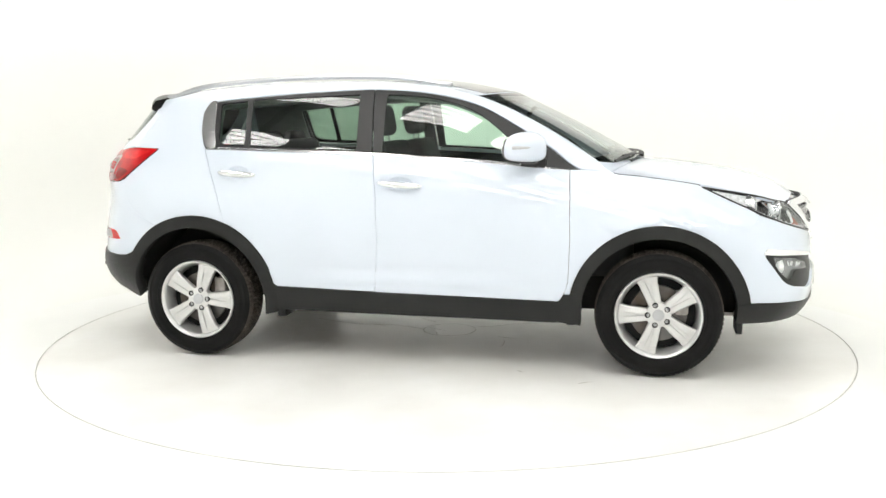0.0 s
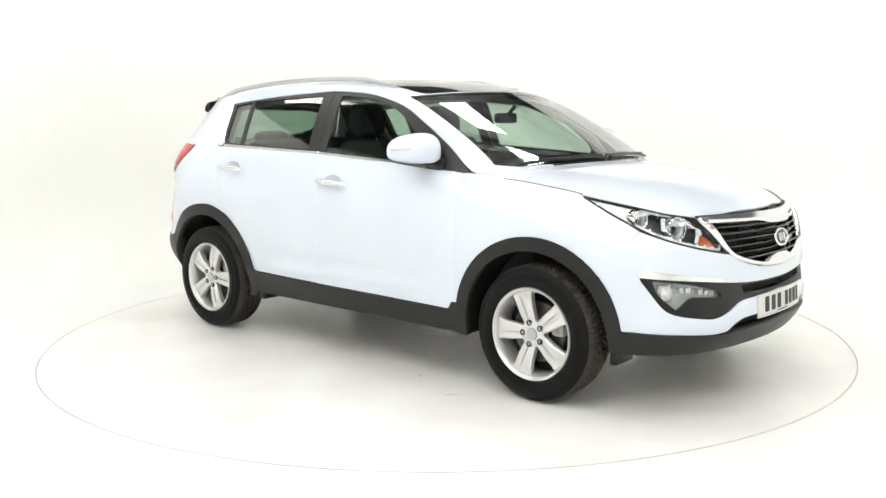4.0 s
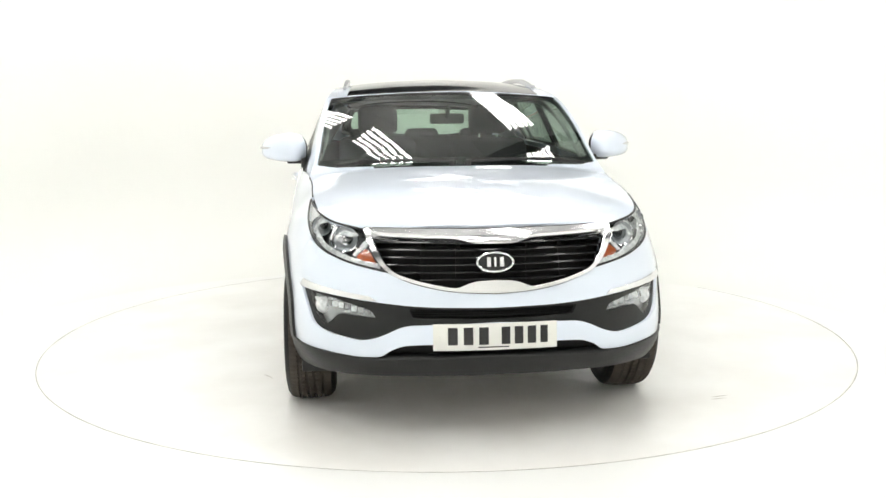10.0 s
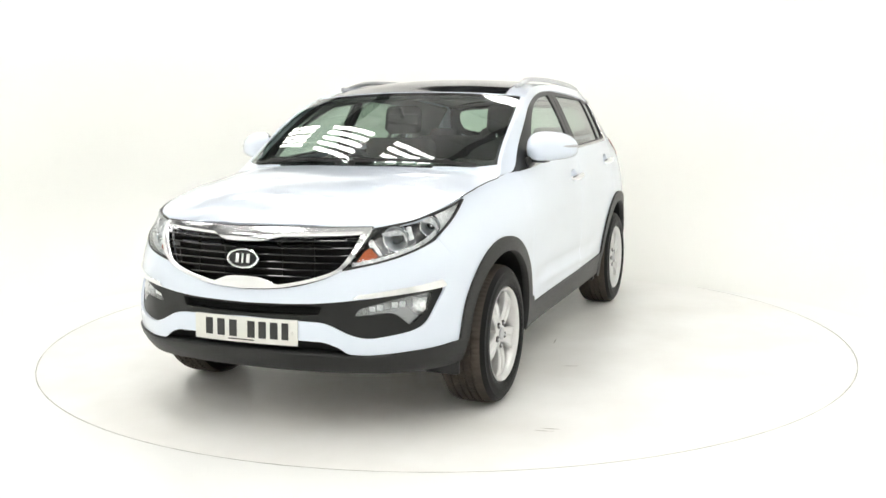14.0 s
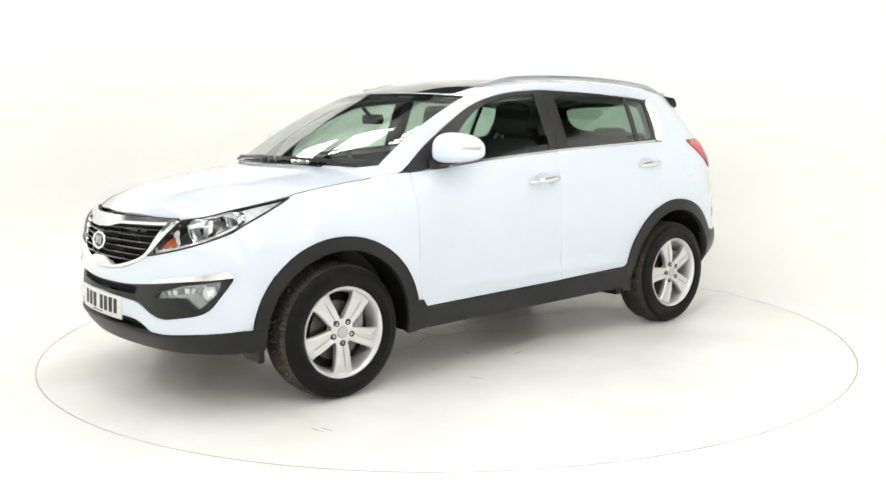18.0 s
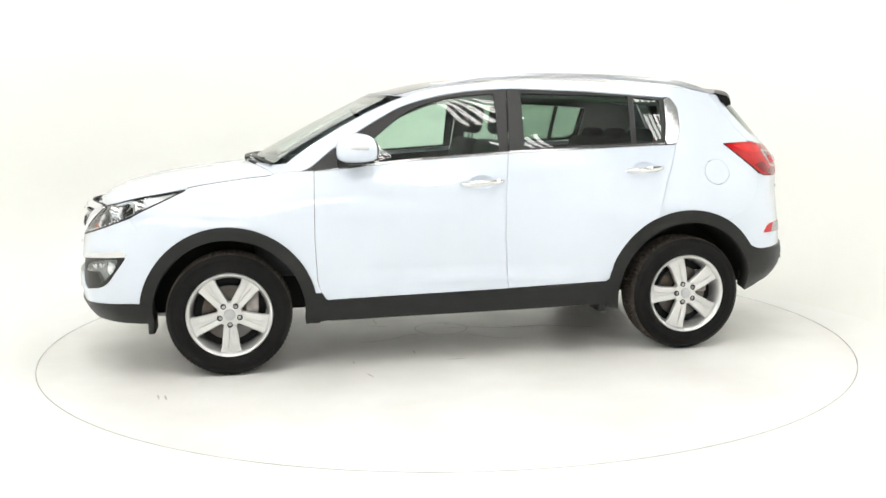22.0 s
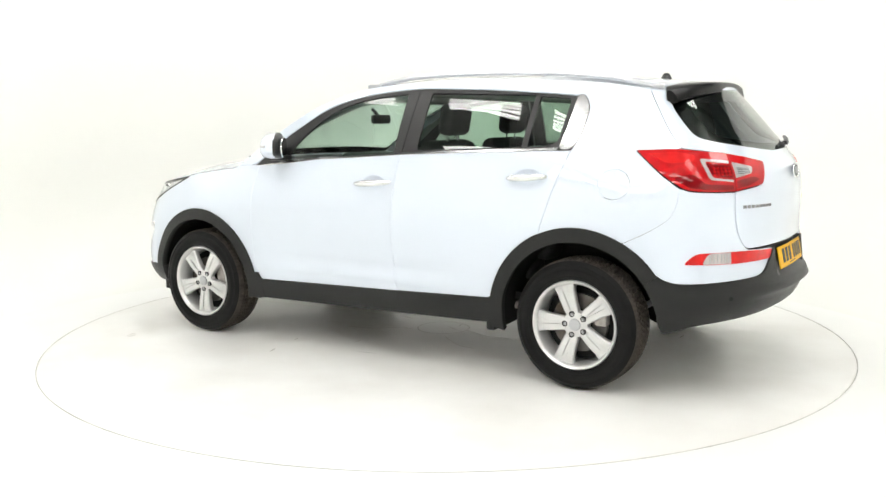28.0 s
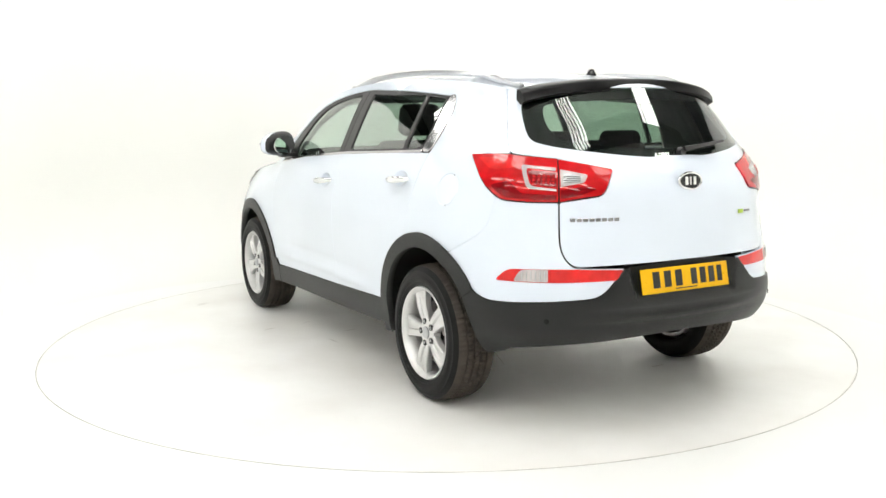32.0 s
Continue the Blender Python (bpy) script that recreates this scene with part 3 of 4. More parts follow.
    # inner side of the cabin
    pane("pillar_trim", round_off([(2.0, 1.15), (2.3, 1.36), (2.62, 1.49), (3.07, 1.537), (3.52, 1.516), (3.84, 1.494), (4.02, 1.478), (4.0, 1.30), (3.97, 1.215), (4.40, 1.215), (4.42, 1.50), (3.8, 1.555), (3.1, 1.575), (2.5, 1.50), (2.1, 1.29)], .02), skin, LINER, side, "pale inner trim", off=-.06, step=.08, **kw)
    # arch claddings, sill
    fc = [(CF + .408, .270, 0), (2.0, .284, 0), (2.003, .391, 0), (1.985, .406, 0), (1.966, .436, 0)] + arc(CF, CZ, RA - .002, 12, 170.8, 40) + arc(CF, CZ, RI, 170.8, -6, 40)
    pane("arch_cladding", fc, skin, CLAD, car, "black plastic arch lip", off=.012, thick=.035, step=.03, **kw)
    rc = arc(CR, CZ, RB - .002, 33.8, 187, 40) + arc(CR, CZ, RJ, 190.5, 33.8, 40)
    pane("arch_cladding", rc, skin, CLAD, car, "black plastic arch lip", off=.012, thick=.035, step=.03, **kw)
    pane("sill", round_off([(2.002, .392, .004), (2.55, .399, .1), (3.605, .428, .02), (3.642, .450, .01), (3.640, .30, .01), (3.60, .296, .02), (2.1, .280, .02), (2.002, .280, .004)]), skin, CLAD, car, "black plastic sill", off=.010, thick=.06, step=.05, **kw)
    # arch liners: dark half-drums over each wheel
    for x in (1.32, -1.32):
        bm = bmesh.new()
        rows = []
        for y in (1, .78, .64, .48):
            ring = []
            for a in np.linspace(radians(-8), radians(188 if x > 0 else 177), 30):
                r = (.412 if y > .7 else .43) + (.016 if x < 0 else 0)
                px, pz = x + r * math.cos(a), CZ + r * math.sin(a)
                ring.append(bm.verts.new((px, k * (skin(s_x(px), pz)[1] - .022 if y == 1 else y), pz)))
            rows.append(ring)
        for a, b in zip(rows, rows[1:]):
            for i in range(29):
                bm.faces.new((a[i], a[i + 1], b[i + 1], b[i]))
        bm.faces.new(rows[-1])
        part("arch_liner", bm, DARK, car)
    # mud flaps
    for s, zt, zb, w in ((1.93, .40, .262, .05), (4.560, .44, .336, .03), (1.045, .34, .238, .035), (3.60, .33, .245, .05)):
        q = skin(s, .36)
        bm = block(w, .05 if s > 4 else .16, zt - zb, .008, 2, at=(q[0], k * (abs(q[1]) - (.055 if s > 4 else .10)), (zt + zb) / 2))
        part("mud_flap", bm, CLAD, car, "black plastic splash flap")


def door_mirror(car, k):
    """A white door mirror on a black foot."""
    foot = join(block(.09, .12, .030, .012, 2, at=(.63, k * .86, 1.150)), block(.12, .03, .06, .012, 2, at=(.66, k * .825, 1.140)))
    m = part("door_mirror", foot, FRAME, car, "white shell on a black foot")
    at = pose(.60, k * .93, 1.214, 0, 0, 33 * k)
    for name, mat, lo, hi in (("shell", PAINT, -.05, 9), ("bezel", FRAME, -9, -.05)):
        bm = bmesh.new()
        bmesh.ops.create_uvsphere(bm, u_segments=48, v_segments=28, radius=1)
        bmesh.ops.delete(bm, geom=[f for f in bm.faces if not lo < f.calc_center_median().x < hi], context="FACES")
        for v in bm.verts:
            f = lambda c: math.copysign(abs(c) ** .78, c)
            x, y, z = (f(c) for c in v.co)
            low = z < 0
            z = -abs(z) ** .72 * .064 if low else z * .092
            v.co = Vector((x * (.094 if x > 0 else .045) * (1 - .12 * y * k), y * .142, z * (1 - .16 * y * k) - .004))
        bm.transform(at)
        part(name, bm, mat, m, "" if name == "shell" else "black rear rim", smooth=60)
    part("mirror_glass", lathe([(0, 0), (.066, 0), (.066, .006), (0, .006)], 28, "x"), MIRROR, m, m=at @ Matrix.Translation((-.0485, 0, 0)) @ Matrix.Diagonal((1, 1.62, .92, 1)))
    pts = []
    for i in range(14):
        y = -.02 + .150 * i / 13
        pts.append(at @ Vector((.082 * max(0, 1 - abs(y / .142) ** 2.56) ** .39 + .001, k * y, .010)))
    part("indicator", sweep(pts, circle(.008, 8, 1.0)), SILVER, m, "slim clear indicator strip")


def wheel(car, x, k, label):
    """A five-spoke alloy wheel with its tyre; the outer face looks to +y before it is set at its place."""
    turned = {(1, 1): 36, (-1, 1): 18, (1, -1): 18, (-1, -1): -18}[(1 if x > 0 else -1, k)]
    base = pose(x, k * .788, CZ, 0, 0, 0 if k > 0 else 180)
    # barrel with its lip
    prof = [(.206, -.10), (.212, -.09), (.202, -.05), (.202, .05), (.212, .085), (.225, .098), (.231, .106), (.227, .112), (.218, .108), (.210, .095), (.197, .05), (.197, -.10)]
    w = part("wheel", lathe(prof + [prof[0]], 64), ALLOY, car, label, base)
    # tyre: ringed side walls, and a tread of ribs cut by sipes
    wall_prof = [(.222, .090), (.230, .105), (.236, .113), (.248, .118), (.252, .1172), (.256, .1192), (.278, .1195), (.281, .1185), (.300, .113), (.304, .1138), (.318, .104), (.327, .096)]
    bm = lathe(wall_prof + [(.318, .09), (.318, -.09)] + [(r, -h) for r, h in reversed(wall_prof)] + [wall_prof[0]], 96)
    for v in bm.verts:
        v.co.z = max(v.co.z, -CZ + .001)
    part("tyre", bm, RUBBER, w, "black rubber tyre", smooth=28)
    bm = bmesh.new()
    n = 420
    prof = [(.3265, .0965), (.3335, .082), (.336, .0615), (.3365, .059), (.322, .0575), (.322, .0475), (.3375, .046), (.338, .0235), (.322, .022), (.322, .0105), (.338, .009)]
    prof = prof + [(r, -h) for r, h in reversed(prof)]
    rings = []
    for i in range(n):
        ring = []
        for r, h in prof:
            slot = (i + (2 if h < 0 else 0) + int(abs(h) * 40)) % 5 < 2
            rr = r - ((.009 if abs(h) < .06 else .005) if slot and r > .33 else 0)
            a = 2 * math.pi * (i + 2.8 * abs(h) / .1) / n
            ring.append(bm.verts.new((rr * math.cos(a), h, max(rr * math.sin(a), -CZ))))
        rings.append(ring)
    for i in range(n):
        a, b = rings[i], rings[(i + 1) % n]
        for j in range(len(prof) - 1):
            bm.faces.new((a[j], a[j + 1], b[j + 1], b[j]))
    part("tread", bm, TREAD, w, "dusty grooved tread", smooth=28)
    # spokes: a wedge with a groove along its middle
    for i in range(5):
        bm = bmesh.new()
        sect = []
        for u in np.linspace(0, 1, 9):
            r = .050 + u * .162
            half = .033 + .020 * u + .012 * max(0, u - .8) * 4
            y = .086 + .012 * math.sin(u * math.pi * .9) - .002 * u
            groove = .011 * math.sin(math.pi * min(1, u * 1.02)) if .1 < u < 1 else 0
            g2 = half * (.14 + .20 * u)
            xs = [(-half, -.035), (-half, -.006), (-half + .006, 0), (-g2, -.001), (-g2 + .004, -groove - .001), (g2 - .004, -groove - .001), (g2, -.001), (half - .006, 0), (half, -.006), (half, -.035)]
            sect.append([bm.verts.new((a, y + b, r)) for a, b in xs])
        for a, b in zip(sect, sect[1:]):
            for j in range(10):
                bm.faces.new((a[j], a[(j + 1) % 10], b[(j + 1) % 10], b[j]))
        bm.faces.new(sect[0])
        bm.faces.new(sect[-1])
        part("spoke", bm, ALLOY, w, m=pose(0, 0, 0, 0, 72 * i + turned, 0))
        at = pose(.056 * math.sin(radians(72 * i + turned)), 0, .056 * math.cos(radians(72 * i + turned)))
        nut = part("wheel_nut", lathe([(.0150, .084), (.0150, .0935), (.0105, .0935), (.0100, .0885), (0, .0885)], 16), FRAME, w, "steel nut in a dark pocket", at)
        part("nut_head", lathe([(0, .0965), (.0055, .0965), (.0075, .0935), (.0075, .086), (0, .086)], 6), SILVER, nut)
    part("hub", lathe([(0, .091), (.052, .091), (.066, .086), (.070, .05), (0, .05)], 40), ALLOY, w)
    part("cap", lathe([(0, .1005), (.024, .1), (.030, .097), (.031, .09), (0, .09)], 32), SILVER, w, "round silver cap")
    part("brake_disc", lathe([(.07, .030), (.150, .030), (.150, .010), (.07, .010), (.07, .030)], 48), IRON, w, "worn steel brake disc")
    part("drum_face", lathe([(0, .006), (.192, .006), (.192, -.102), (0, -.102)], 40), DARK, w)
    part("caliper", block(.07, .07, .13, .015, 2, at=(-.12, .02, .06)), UNDER, w)


def badge(parent, m, w, h):
    """An oval maker's badge: black field, chrome rim, three plain chrome bars."""
    b = part("badge", lathe([(0, .006), (1, .006), (1, 0), (0, 0)], 48, "z"), GLOSSBLACK, parent, "oval black badge with a chrome rim", m @ Matrix.Diagonal((w / 2, h / 2, 1, 1)))
    part("badge_rim", sweep([(w / 2 * math.cos(t), h / 2 * math.sin(t), .006) for t in np.linspace(0, 2 * math.pi, 48, endpoint=False)], circle(.0055, 8), closed=True), CHROME, b, m=Matrix.Diagonal((2 / w, 2 / h, 1, 1)))
    for x, lean in ((-.026, 0), (.0, 0), (.028, 0)):
        part("badge_mark", block(.016 if x else .008, h * .5, .005, .001, 1, at=(x * w / .15, 0, .009)), BADGEWHITE, b, "plain silver mark", Matrix.Diagonal((2 / w, 2 / h, 1, 1)))


def number_plate(parent, m, mat, label, bend):
    """A plate, slightly bowed, whose writing is plain dark bars."""
    path = [(x, 0, -bend * x * x) for x in np.linspace(-.26, .26, 21)]
    p = part("number_plate", sweep(path, [(-.0555, -.003), (.0555, -.003), (.0555, .002), (.0535, .003), (-.0535, .003), (-.0555, .002)]), mat, parent, label, m)
    for x, w in ((-.195, .050), (-.125, .050), (-.055, .050), (.045, .046), (.105, .046), (.165, .046), (.222, .040)):
        part("plate_bar", block(w * .8, .073, .002, .0008, 1), INK, p, m=pose(x * .92, .004, .0040 - bend * (x * .92) ** 2, 0, math.degrees(math.atan(2 * bend * x * .92)), 0))
    part("plate_bar", block(.13, .005, .002, .0006, 1, at=(-.01, -.043, .0036)), INK, p)
    for x in (-.235, .235):
        part("plate_screw", lathe([(0, .006), (.006, .0055), (.007, .002), (0, .002)], 12, "z"), mat, p, m=pose(x, .0, -bend * x * x))


def face_pose(p, n, up=(0, 0, 1)):
    """A pose at p whose z looks along n and whose y is up."""
    z = Vector(n).normalized()
    x = Vector(up).cross(z).normalized()
    y = z.cross(x)
    r = Matrix((x, y, z)).transposed().to_4x4()
    return Matrix.Translation(Vector(p)) @ r


def nose(car):
    # bonnet
    L, Wd = 1.05, .72
    at = lambda a, b: bonnet_at(min(max(a / L, 0), 1), min(max(b / Wd, -1), 1))
    pane("bonnet", round_off([(.008, -.7175, .03), (.008, .7175, .03), (1.047, .7175, .008), (1.047, -.7175, .008)]), at, PAINT, car, "white bonnet", step=.04)
    for k in (1, -1):
        part("shut_line", sweep([edge(s) * (1, k, 1) + np.array((0, 0, -.0035)) for s in np.linspace(1.25, S_COWL - .01, 30)], circle(.0032, 6)), DARK, car, "dark shut line beside the bonnet")
    pane("cowl", [(1.03, -.42), (1.03, .42), (1.05, .42), (1.05, -.42)], at, DARK, car, "black scuttle below the windscreen", off=-.045, step=.05)
    # bumper skin with the wide lower opening
    half = [(0, .655, 0), (.191, .664, .1), (.36, .704, .1), (.446, .745, .006), (.664, .786, .1), (.866, .842, .1), (.930, .862, .004), (1.108, .660, 0), *arc(CF, CZ, RA, 140, 172, 8), (.965, .412, .01), (.752, .402, .1), (.562, .388, .05), (.472, .394, .02), (.442, .420, .02), (.379, .446, .03), (0, .459, 0)]
    band = [(0, .600, 0), (.309, .605, .1), (.509, .625, .1), (.686, .644, .1), (.922, .660, .008), (.916, .644, .01), (.862, .578, .05), (.81, .511, .04), (.745, .485, .04), (.556, .457, .04), (.477, .479, .04), (.38, .528, .05), (0, .539, 0)]
    bump = pane("front_bumper", round_off(both(half), 0), skin, PAINT, car, "white front bumper", holes=[round_off(both(band), 0)])
    # black band with fog lamp pockets and the middle intake
    slot = [(0, .590, 0), (.36, .596, .005), (.345, .560, .01), (0, .552, 0)]
    foglamp = [(.500, .557, .01), (.520, .588, .02), (.685, .626, .03), (.864, .645, .012), (.838, .582, .03), (.746, .509, .015), (.673, .569, .02)]
    fog_r = [(-a, b, c) for a, b, c in reversed(foglamp)]
    pane("lower_band", round_off(both(band), 0), skin, CLAD, bump, "black plastic band with fog lamp pockets", off=-.014, thick=.03, holes=[round_off(both(slot)), round_off(foglamp), round_off(fog_r)])
    pane("intake_back", both([(0, .600), (.40, .600), (.38, .548), (0, .548)]), skin, DARK, bump, off=-.07, thick=.01)
    for z in (.562, .571, .581):
        part("intake_slat", sweep([skin(s, z) - np.array((.035, 0, 0)) for s in np.linspace(-.35, .35, 25)], circle(.003, 6)), DARK, bump)
    # lower intake and black lip
    lip = [(0, .400, 0), (.455, .384, .02), (.562, .385, .05), (.752, .399, .1), (.965, .409, .01), (CF - .4685, .412, 0), *arc(CF, CZ, RI, 171.2, 184, 5), (1.045, .300, .01), (.596, .303, .1), (.32, .307, .1), (0, .310, 0)]
    pane("bumper_lip", round_off(both(lip), 0), skin, CLAD, bump, "black plastic lip", off=.009, thick=.05)
    pane("intake_back", both([(0, .465), (.379, .452), (.47, .396), (.45, .372), (0, .386)]), skin, DARK, bump, off=-.045, thick=.01)
    ledge = lambda s, z: skin(s, z) + np.array((.9, .3, 0)) * (.14 * (np.interp(s, [.49, .69, .93], [.640, .668, .694]) - z))
    for k in (1, -1):
        # bright strip over the fog lamps, lamp bowl, reflector and cover
        pane("chrome_strip", round_off([(.494, .627, .004), (.520, .647, .01), (.687, .668, .1), (.907, .692, .006), (.933, .665, .006), (.915, .660, .02), (.686, .645, .1)]), ledge, BRIGHTTRIM, bump, "chrome strip", off=.004, step=.03, flip=k)
        fl = pane("fog_lamp", round_off(foglamp), skin, GLASS_LAMP, bump, "clear fog lamp", off=-.016, thick=.004, step=.02, flip=k)
        pane("lamp_bowl", round_off([(.47, .54), (.5, .60), (.69, .645), (.89, .66), (.85, .57), (.75, .49)]), skin, BUCKET, fl, off=-.040, thick=.004, flip=k)
        rnd = random.Random(11)
        for i in range(9):
            s = .545 + i * .032
            z = float(np.interp(s, [.53, .69, .80], [.574, .598, .596]))
            q = skin(s, z)
            part("lamp_facet", block(.006, .027, .026 + .03 * (i > 6), .003, 1), REFLECTOR if i % 3 else BUCKET, fl, m=Matrix.Translation((q[0] - .034, k * (q[1] - .014), z)) @ pose(0, 0, 0, 0, rnd.uniform(-24, 24), (20 + rnd.uniform(-22, 22)) * k))
        q = skin(.775, .585)
        part("lamp_bulb", lathe([(0, .012), (.016, .010), (.030, .002), (.036, -.008)], 20, "x"), REFLECTOR, fl, m=Matrix.Translation((q[0] - .030, k * (q[1] - .012), .585)) @ pose(0, 0, 0, 0, 0, 25 * k))
    # grille
    out = [(0, .918, 0), (.338, .917, .1), (.598, .917, .008), (.520, .82, .05), (.455, .748, .06), (.36, .709, .1), (.191, .669, .1), (0, .660, 0)]
    inn = [(0, .866, 0), (.104, .868, .03), (.164, .894, .03), (.556, .902, .01), (.490, .815, .05), (.430, .747, .05), (.29, .704, .1), (.158, .682, .02), (.086, .711, .03), (0, .714, 0)]
    gr = pane("grille", round_off(both(out), 0), grille_at, BRIGHTTRIM, car, "black slatted grille in a chrome frame", off=.008, thick=.05, step=.025, holes=[round_off(both(inn), 0)])
    pane("grille_back", round_off(both([(0, .905), (.56, .905), (.44, .735), (.15, .675), (0, .675)]), 0), grille_at, DARK, gr, off=-.075, thick=.01)
    for z, w in ((.870, .535), (.840, .512), (.809, .490), (.778, .466), (.747, .425), (.718, .31)):
        for a, b in (((-w, w),) if z not in (.870,) else ((-w, -.12), (.12, w))):
            part("grille_slat", sweep([grille_at(s, z) - np.array((.022, 0, 0)) for s in np.linspace(a, b, 25)], [(-.016, -.002), (.012, -.005), (.014, -.001), (.012, .003), (-.016, .002)]), GLOSSBLACK, gr, "gloss black slat")
    for s in (-.30, -.15, .15, .30):
        part("grille_rib", sweep([grille_at(s, z) - np.array((.045, 0, 0)) for z in np.linspace(.71, .885, 6)], [(-.004, -.008), (.004, -.008), (.004, .008), (-.004, .008)], up=(0, 1, 0)), DARK, gr)
    # shade of the gap between grille and bonnet, drawn as a dark tube
    part("nose_gap_shade", sweep([grille_at(s, .9195) + np.array((-.004, 0, 0)) for s in np.linspace(-.60, .60, 41)], circle(.006, 6)), DARK, gr, "dark tube standing in for the shaded gap under the bonnet")
    badge(gr, face_pose(grille_at(0, .79) + np.array((.012, 0, 0)), (1, 0, .22)), .150, .078)
    number_plate(bump, face_pose((2.201, 0, .482), (1, 0, .05)), PLATEWHITE, "white plate with dark plain bars", .27)
    # tow eye cover line and parking of the bumper's underside
    pane("splash_tray", [(-.55, 0), (.55, 0), (.6, .5), (-.6, .5)], lambda a, b: np.array((1.95 - b * 1.3, a, .285 + .0 * b)), UNDER, car, "dark tray below the engine", off=0, thick=.02, step=.2)


def head_lamp(car, k):
    out = [(.600, .913, .01), (.80, .938, .1), (.933, .962, .1), (1.238, 1.008, .004), (1.03, .914, .1), (.866, .846, .1), (.664, .790, .1), (.452, .752, .008), (.525, .83, .05)]
    lamp = pane("head_lamp", round_off(out), skin, GLASS_LAMP, car, "clear headlamp with two round units", off=.001, thick=.004, step=.025, flip=k)
    rim = round_off(out)
    c = np.mean(rim, 0)
    inner = [tuple(c + (np.array(p) - c) * np.array((.988, .968))) for p in rim]
    pane("lamp_edge", rim, skin, GLOSSBLACK, lamp, off=-.006, thick=.03, step=.025, holes=[inner], flip=k)
    part("lamp_seal", sweep([skin(*p) * (1, k, 1) for p in densify(rim, .03)], circle(.0048, 6), closed=True), FRAME, lamp, "thin black seal")
    pane("lamp_bucket", [tuple(c + (np.array(p) - c) * 1.03) for p in rim], skin, DARKBUCKET, lamp, off=-.075, thick=.004, step=.03, flip=k)

    def unit(s, z, r, deep, name):
        q = skin(s, z)
        q = Matrix.Translation((q[0] - deep * .9, k * (q[1] - deep * .35), z)) @ pose(0, 0, 0, 0, 0, 14 * k)
        u = part(name, lathe([(r * .92, .014), (r, .018), (r * 1.04, .008), (r * 1.04, -.03), (r * .92, -.03), (r * .92, .014)], 36, "x"), CHROME, lamp, "round chrome-ringed unit", q)
        part("reflector_bowl", lathe([(0, -.03), (r * .48, -.03), (r * .56, -.012), (r * .93, .006), (r * .93, -.035), (0, -.035)], 32, "x"), SILVER, u)
        part("lamp_core", lathe([(0, -.018), (r * .40, -.02), (r * .46, -.028), (0, -.029)], 24, "x"), GLOSSBLACK, u)
        part("projector_lens", lathe([(0, .020), (r * .3, .017), (r * .52, .006), (r * .55, -.01)], 28, "x"), GLASS_LAMP, u, "rounded glass lens")
    unit(.70, .868, .056, .05, "main_unit")
    unit(.905, .912, .044, .05, "side_unit")
    # bright wing in the lamp's tail and the amber corner
    pane("bright_wing", round_off([(.870, .945, .01), (1.205, 1.000, .01), (1.05, .928, .02), (.965, .890, .02), (.955, .93, .03)]), skin, REFLECTOR, lamp, off=-.012, thick=.01, step=.03, flip=k)
    pane("bright_wing", round_off([(.63, .905, .01), (.80, .93, .01), (.80, .90, .02), (.66, .895, .02)]), skin, REFLECTOR, lamp, off=-.02, thick=.01, step=.03, flip=k)
    pane("amber_corner", round_off([(.545, .836, .008), (.572, .850, .008), (.612, .815, .01), (.575, .795, .01), (.510, .790, .01)]), skin, AMBER, lamp, "amber indicator corner", off=-.026, thick=.01, step=.02, flip=k)
    pane("bright_facet", round_off([(.558, .885, .004), (.590, .880, .004), (.606, .852, .004), (.570, .852, .004)]), skin, REFLECTOR, lamp, off=-.022, thick=.008, step=.02, flip=k)
    pane("bright_facet", round_off([(.588, .850, .004), (.612, .848, .004), (.632, .818, .004), (.616, .816, .004)]), skin, REFLECTOR, lamp, off=-.020, thick=.008, step=.02, flip=k)
    pane("bright_facet", round_off([(.748, .898, .004), (.800, .908, .004), (.806, .878, .004), (.756, .868, .004)]), skin, REFLECTOR, lamp, off=-.022, thick=.008, step=.02, flip=k)
    low = [(s, float(np.interp(s, [.452, .664, .866, 1.0], [.757, .794, .850, .902]))) for s in (.49, .60, .72, .84, .93, 1.0)]
    pane("bright_strip", low + [(s, z + .020) for s, z in reversed(low)], skin, REFLECTOR, lamp, off=-.024, thick=.006, step=.02, flip=k)
    pane("bright_wing", round_off([(.64, .815, .01), (.80, .862, .01), (.83, .880, .01), (.80, .845, .01), (.70, .812, .01)]), skin, CHROME, lamp, off=-.04, thick=.01, step=.02, flip=k)
    for i in range(10):
        s = .50 + i * .042
        z = float(np.interp(s, [.452, .664, .866, 1.0], [.766, .803, .858, .91]))
        q = skin(s, z)
        part("light_dot", lathe([(0, .006), (.0055, .004), (.007, -.004)], 10, "x"), REFLECTOR, lamp, m=Matrix.Translation((q[0] - .016, k * (q[1] - .008), z)))


